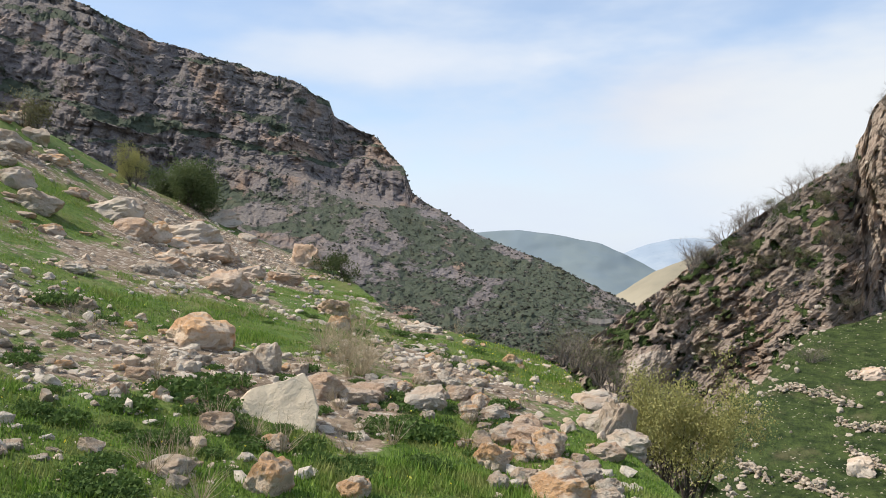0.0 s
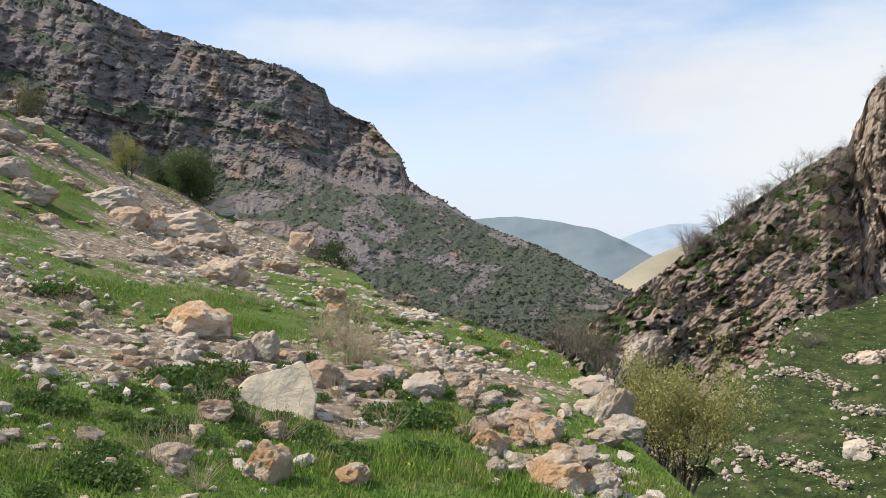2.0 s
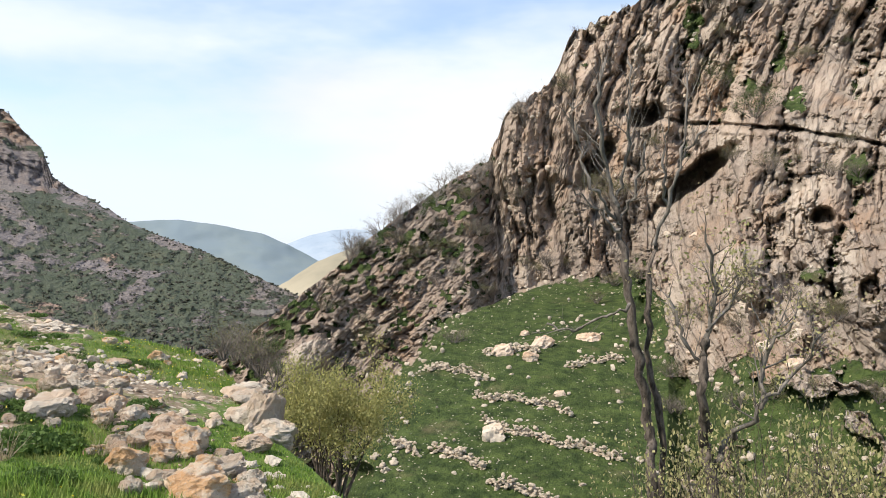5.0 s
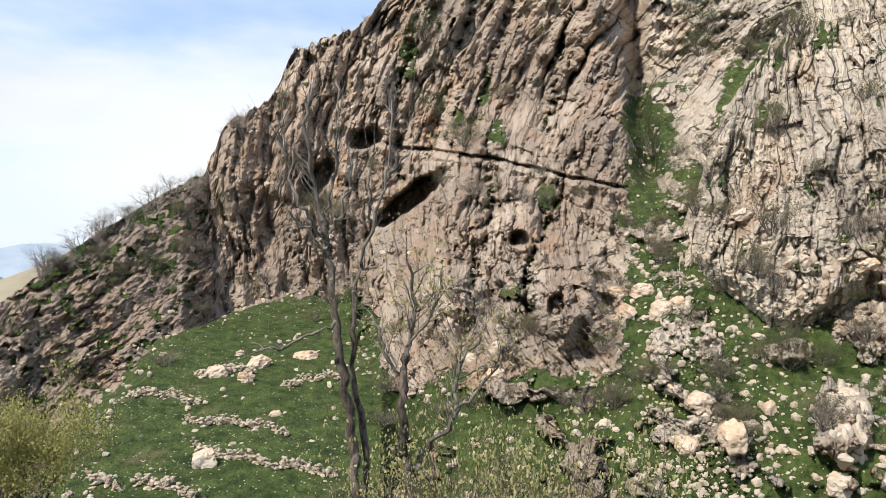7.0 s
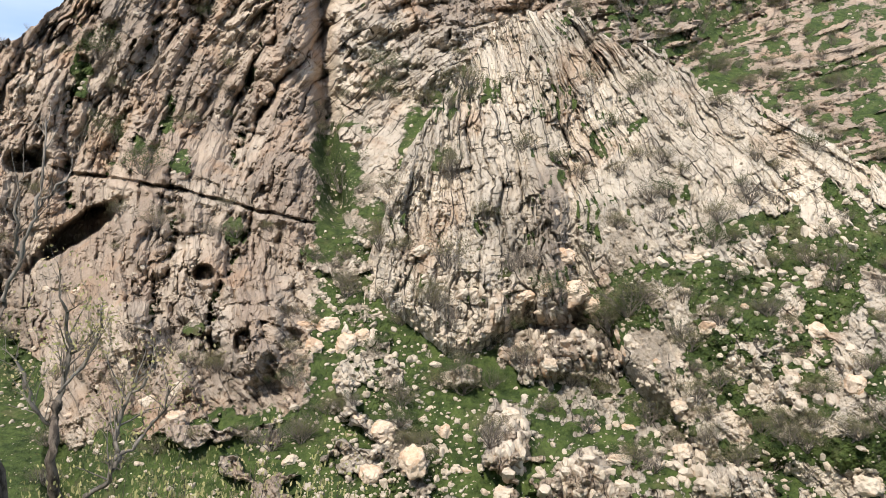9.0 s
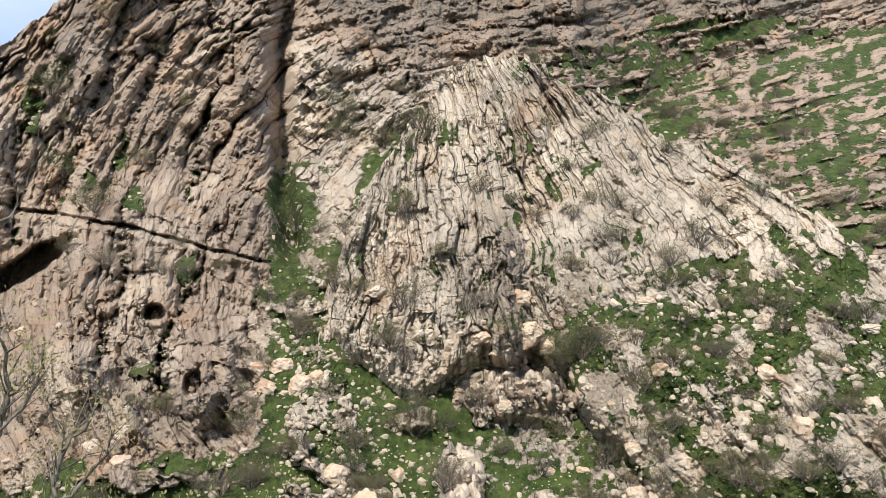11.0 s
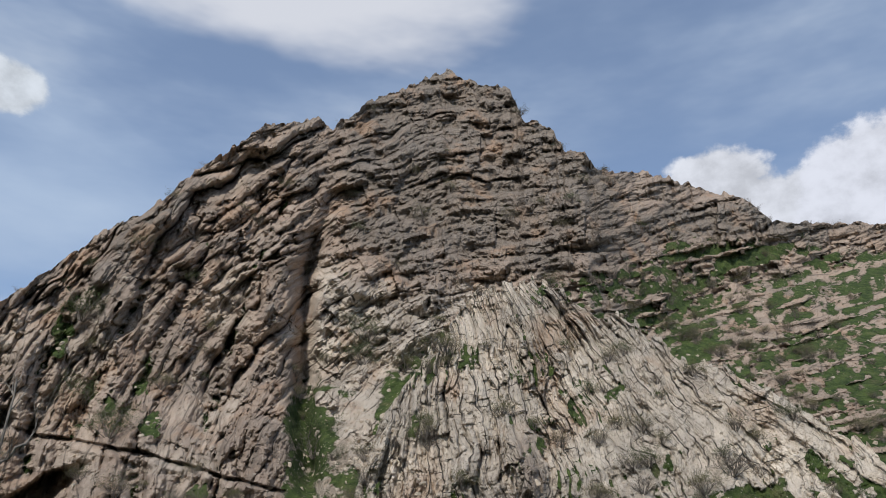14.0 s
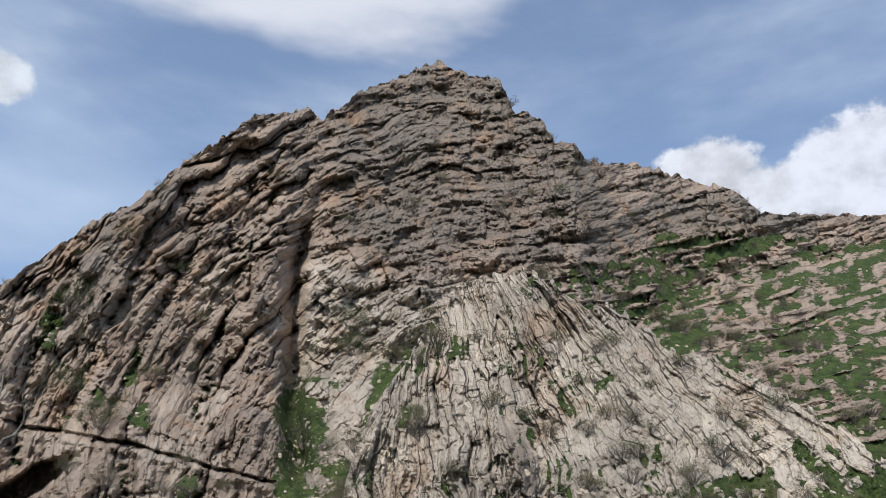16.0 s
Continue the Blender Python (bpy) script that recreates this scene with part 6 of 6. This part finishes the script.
build_bare_tree("bare_tree", "forked dark tree with opening yellow-green buds", 121,
                [near_ground(43.8, 8.2) - Vector((0, 0, 0.3))] + spots(8.2, (43.7, -17.0), (43.3, -13.5), (43.1, -10.5), (43.3, -6.7)), 0.065, 0.040,
                [(0.034, spots(8.2, (43.7, -15.2), (44.8, -13.2), (46.6, -11.3), (47.1, -8.0), (48.6, -5.4))), (0.028, spots(8.2, (43.3, -7.0), (43.8, -3.2), (43.3, 0.4))),
                 (0.018, spots(8.2, (43.2, -9.0), (41.8, -6.6), (41.0, -3.6))), (0.016, spots(8.2, (46.7, -10.6), (48.8, -8.8), (50.2, -6.0))), (0.016, spots(8.2, (43.4, -6.0), (45.2, -3.6), (45.8, -0.6)))], 12, 5)

bud_shrub = shrub("budding_shrub", 131, DARK_BARK, BUD_LEAF, 13, 13, 0.045, 0.019, "budding shrub with thin stems and yellow-green leaves", tall=1.3, kids=(4, 3), crown="foliage")
first = True
rng_b = random.Random(141)
for az, el, d in ((40.8, -14.5, 7.6), (44.2, -13.0, 8.4), (46.5, -12.2, 8.8), (48.8, -11.5, 8.6), (51.2, -11.4, 8.3), (53.5, -12.0, 8.0), (56.0, -12.5, 8.4), (49.8, -13.5, 7.4), (45.4, -15.0, 7.0), (58.5, -12.5, 8.8)):
    foot = near_ground(az, d)
    size = at(az, el, d).z - foot.z
    m = Matrix.Translation(foot) @ pose(0, 0, 0, 0, 0, rng_b.uniform(0, 360)) @ Matrix.Diagonal((size * 0.55, size * 0.55, size, 1))
    if first:
        own_place, first = m, False
        tagged(bud_shrub, group="budding shrubs by the ravine")
    else:
        copy_thing(bud_shrub, m)
bud_shrub.matrix_world = own_place


def build_leafy_tree(name, label, seed, foot, tall, wide, bark, leaf, each, reach, size, stems, category="tree", bare=-1.0):
    w = Wood(seed)
    for k in range(stems):
        t = 2 * math.pi * k / stems
        lean = w.rng.uniform(0.2, 0.7)
        w.grow(Vector((0.05 * math.cos(t), 0.05 * math.sin(t), -0.2)), Vector((math.cos(t) * lean, math.sin(t) * lean, 1.0)), 0.85, 0.03, 0, 0.7, 0.3, 0.15, (4, 4, 3), (6, 5, 4, 3))
    root = new(name)
    part("trunk", w.wood_mesh("trunk", bark), root)
    w.tips = [tip for tip in w.tips if tip[0].z > bare]
    w.leaves(each, reach, size, (1, 2, 3))
    part("crown", w.leaf_mesh("crown", leaf), root)["kind"] = "stuff"
    root.matrix_world = Matrix.Translation(foot) @ Matrix.Diagonal((wide, wide, tall, 1))
    return tagged(root, label, category)


foot = at(16.7, -16.1, 18.0) - Vector((0, 0, 0.35))
build_leafy_tree("spring_tree", "small many-stemmed tree with thin yellow-green leaves", 151, foot, 2.45, 1.75, DARK_BARK, YELLOW_LEAF, 44, 0.075, 0.028, 9, bare=0.42)
p, d = near_hit(-17.6, 2.6)
build_leafy_tree("green_tree", "dense rounded green tree behind the rocks", 161, near_ground(-17.6, d + 1.0) - Vector((0, 0, 0.35)), 1.55, 1.4, DARK_BARK, TREE_LEAF, 34, 0.09, 0.042, 9)
p, d = near_hit(-21.4, 4.2)
build_leafy_tree("yellow_shrub", "small yellow-green leafy shrub above dark twigs", 171, p - Vector((0, 0, 0.1)), 1.05, 0.65, DARK_BARK, YELLOW_LEAF, 14, 0.07, 0.04, 6, "shrub")
p, d = near_hit(-27.6, 7.5)
build_leafy_tree("dark_shrub", "dark brown-green shrub on the crest", 181, p - Vector((0, 0, 0.1)), 0.9, 0.7, DARK_BARK, OLIVE_LEAF, 5, 0.08, 0.07, 6, "shrub")
p, d = near_hit(-7.6, -2.0)
build_leafy_tree("crest_shrub", "small green shrub among crest boulders", 191, p - Vector((0, 0, 0.1)), 0.7, 0.6, DARK_BARK, GREEN_LEAF, 8, 0.08, 0.07, 6, "shrub")

# grey thicket in the ravine below the ridge
for k, (az, el, tall) in enumerate(((9.4, -7.6, 3.4), (10.3, -8.0, 3.0), (11.2, -8.6, 3.2), (12.2, -9.4, 2.6), (8.6, -7.3, 2.6), (14.2, -11.0, 2.4), (15.4, -12.0, 2.0))):
    root = put(bare_kinds[k % 3], at(az, el, 70 - 3.0 * k) - Vector((0, 0, 0.9)), tall, 50 * k)
    tagged(root, "grey leafless thicket shrub in the ravine", group="thicket in the ravine")

for k, (source, az, el) in enumerate(zip(green_kinds + bare_kinds, (70, 84, 91, 33, 88, 80), (-6.5, -7, 2, -2.4, 9, 14))):
    hit = land(az, el)
    source.matrix_world = Matrix.Translation(hit[0]) @ Matrix.Scale(1.4, 4)
    tagged(source, group="shrubs on the gorge wall")


# ---- grass ----
def build_grass():
    rng = np.random.default_rng(201)
    n = 360000
    az = rng.uniform(-36, 26, n)
    d = 3.0 + 15 * rng.random(n) ** 1.15
    round_az, round_d = rng.uniform(-180, 180, 70000), 0.3 + 11 * rng.random(70000) ** 0.7
    thick = step(az, -36, -31) * (1 - step(az, 21, 26)) * step(d, 3.0, 5.2) > rng.random(n)
    az, d = np.concatenate([az[thick], round_az]), np.concatenate([d[thick], round_d])
    n = len(az)
    x, y = d * np.sin(np.radians(az)), d * np.cos(np.radians(az))
    turf = near_turf(x, y) + 0.35 * rough(x * 2.2, y * 2.2, 3, 531)
    edge = np.interp(az, NEAR[0], NEAR_D[249]) - 0.05
    keep = (turf > 0.50 + 0.30 * rng.random(n)) & (d < edge)
    x, y, turf = x[keep], y[keep], turf[keep]
    z = near_height(x, y) - 0.01
    m = len(x)
    tall = (0.014 + 0.034 * rng.random(m) ** 1.7) * (0.5 + 0.9 * np.clip(turf, 0, 1)) * (0.75 + 0.8 * step(rough(x * 1.3, y * 1.3, 4, 532), -0.1, 0.5))
    t = rng.uniform(0, 6.28, m)
    lean = tall * rng.uniform(0.1, 0.8, m)
    w = rng.uniform(0.004, 0.009, m)
    cx, sx = np.cos(t), np.sin(t)
    a = np.stack([x - sx * w, y + cx * w, z], 1)
    b = np.stack([x + sx * w, y - cx * w, z], 1)
    c = np.stack([x + cx * lean, y + sx * lean, z + tall], 1)
    co = np.stack([a, b, c], 1).reshape(-1, 3)
    tris = np.arange(3 * m).reshape(-1, 3)
    me = arrays_to_mesh("grass", co, tris, GRASS)
    tagged(new("grass", me), "short spring grass on the near hillside", "grass", kind="stuff")


GRASS = leaf_material("spring grass", (0.080, 0.168, 0.023), (0.235, 0.345, 0.062), (0.250, 0.280, 0.085))
STRAW = bark_material("straw", (0.36, 0.29, 0.19), (0.46, 0.39, 0.27))
build_grass()


def build_tufts():
    """Dry stalks left from last year."""
    w = Wood(211)
    for k in range(26):
        t = w.rng.uniform(0, 6.28)
        lean = w.rng.uniform(0.2, 1.1)
        w.grow(Vector((0.05 * math.cos(t), 0.05 * math.sin(t), -0.03)), Vector((math.cos(t) * lean, math.sin(t) * lean, 1)), w.rng.uniform(0.5, 1.0), 0.008, 2, 0.5, -0.1, 0.12, (0, 0, 1), (3, 3, 3, 3))
    me = w.wood_mesh("dry_tuft", STRAW)
    first = tagged(new("dry_tuft", me), "tuft of dry straw-coloured stalks among stones", "dry grass", "dry tufts on the slope")
    rng = random.Random(221)
    spots = [(-6.6, -7.6, 0.55), (-5.6, -8.2, 0.5), (-7.6, -8.0, 0.45), (-5.0, -9.2, 0.4), (-6.0, -9.0, 0.5), (-8.4, -6.6, 0.45), (-13.5, -13.0, 0.3), (-17.0, -17.0, 0.3)]
    spots += [(rng.uniform(-26, 8), rng.uniform(-15, -4), rng.uniform(0.15, 0.35)) for _ in range(34)]
    spots += [(rng.gauss(-6.0, 1.7), rng.gauss(-7.6, 1.0), rng.uniform(0.3, 0.5)) for _ in range(16)]
    for i, (az, el, size) in enumerate(spots):
        p, d = near_hit(az, el)
        m = Matrix.Translation(p) @ pose(0, 0, 0, 0, 0, rng.uniform(0, 360)) @ Matrix.Scale(size, 4)
        if i == 0:
            own = m
        else:
            copy_thing(first, m)
    first.matrix_world = own


build_tufts()


WEED = leaf_material("weed leaves", (0.085, 0.145, 0.035), (0.12, 0.185, 0.05), (0.07, 0.12, 0.03))


def build_weeds():
    """Low dark-green leafy weeds in the turf."""
    w = Wood(231)
    for _ in range(900):
        t, r = w.rng.uniform(0, 6.28), math.sqrt(w.rng.random())
        w.leaf(Vector((r * math.cos(t), r * math.sin(t), w.rng.uniform(0.0, 0.34) * (1 - 0.6 * r))), w.rng.uniform(0.10, 0.22))
    me = w.leaf_mesh("weed_clump", WEED)
    first = tagged(new("weed_clump", me), "low dark green leafy weeds in the turf", "weeds", "weeds on the near slope")
    rng = random.Random(241)
    spots = [(-19, -9.5, 0.28), (-17.5, -10.0, 0.25), (-15.5, -9.3, 0.25), (-3.0, -13.0, 0.3), (-1.2, -13.3, 0.25), (-4.6, -12.6, 0.22), (-26.4, -3.4, 0.3), (-22, -10.5, 0.22), (-16.2, -10.8, 0.22)]
    spots += [(rng.uniform(-29, 6), rng.uniform(-16, -4), rng.uniform(0.07, 0.19)) for _ in range(110)]
    for i, (az, el, size) in enumerate(spots):
        p, d = near_hit(az, el)
        m = Matrix.Translation(p) @ pose(0, 0, 0, 0, 0, rng.uniform(0, 360)) @ Matrix.Scale(size, 4)
        if i == 0:
            own = m
        else:
            copy_thing(first, m)
    first.matrix_world = own


build_weeds()


def build_flowers():
    rng = random.Random(251)
    w = Wood(252)
    for _ in range(900):
        az, d = (rng.uniform(1, 13), rng.uniform(9, 17)) if rng.random() < 0.8 else (rng.uniform(-30, 4), rng.uniform(5, 12))
        if d > NEAR_D[249, near_col(az)] - 0.1:
            continue
        p = near_ground(az, d)
        w.leaf(p + Vector((0, 0, rng.uniform(0.04, 0.09))), rng.uniform(0.014, 0.028))
    me = w.leaf_mesh("flowers", leaf_material("yellow petals", (0.75, 0.62, 0.05), (0.70, 0.66, 0.12), (0.72, 0.60, 0.06)))
    tagged(new("flowers", me), "tiny yellow flowers in the green turf", "flowers", kind="stuff")


build_flowers()


def build_road():
    """A short stretch of pale road on the valley floor."""
    m, t, b = material("pale road", 0.9, 0.2)
    n = noise_tex(t, place_of(t), 1.2, 5, 0.6)
    t.links.new(mix(t, smooth(t, n, 0.35, 0.65), (0.12, 0.11, 0.10), (0.16, 0.15, 0.135)), b.inputs["Base Color"])
    bm = bmesh.new()
    rows = []
    for k in range(13):
        az = 10.4 + 0.14 * k
        hit = surface(MOUNT, az, -5.15 + 0.015 * (k - 6) ** 2 * 0.3)
        p = Vector([float(v) for v in out_at(az, -5.15 + 0.015 * (k - 6) ** 2 * 0.3, hit[0] - 1.2)])
        out = Vector((math.sin(radians(az)), math.cos(radians(az)), 0.30))
        rows.append([bm.verts.new(p - out * 1.4), bm.verts.new(p + out * 1.4), bm.verts.new(p + out * 1.4 - Vector((0, 0, 0.5))), bm.verts.new(p - out * 1.4 - Vector((0, 0, 0.5)))])
    for a, c in zip(rows, rows[1:]):
        for i in range(4):
            bm.faces.new((a[i], c[i], c[(i + 1) % 4], a[(i + 1) % 4]))
    bm.faces.new(rows[0])
    bm.faces.new(rows[-1][::-1])
    bmesh.ops.recalc_face_normals(bm, faces=bm.faces)
    me = bpy.data.meshes.new("road")
    bm.to_mesh(me)
    bm.free()
    me.materials.append(m)
    tagged(new("road", me), "short stretch of pale road in the valley", "road", kind="structure")


build_road()
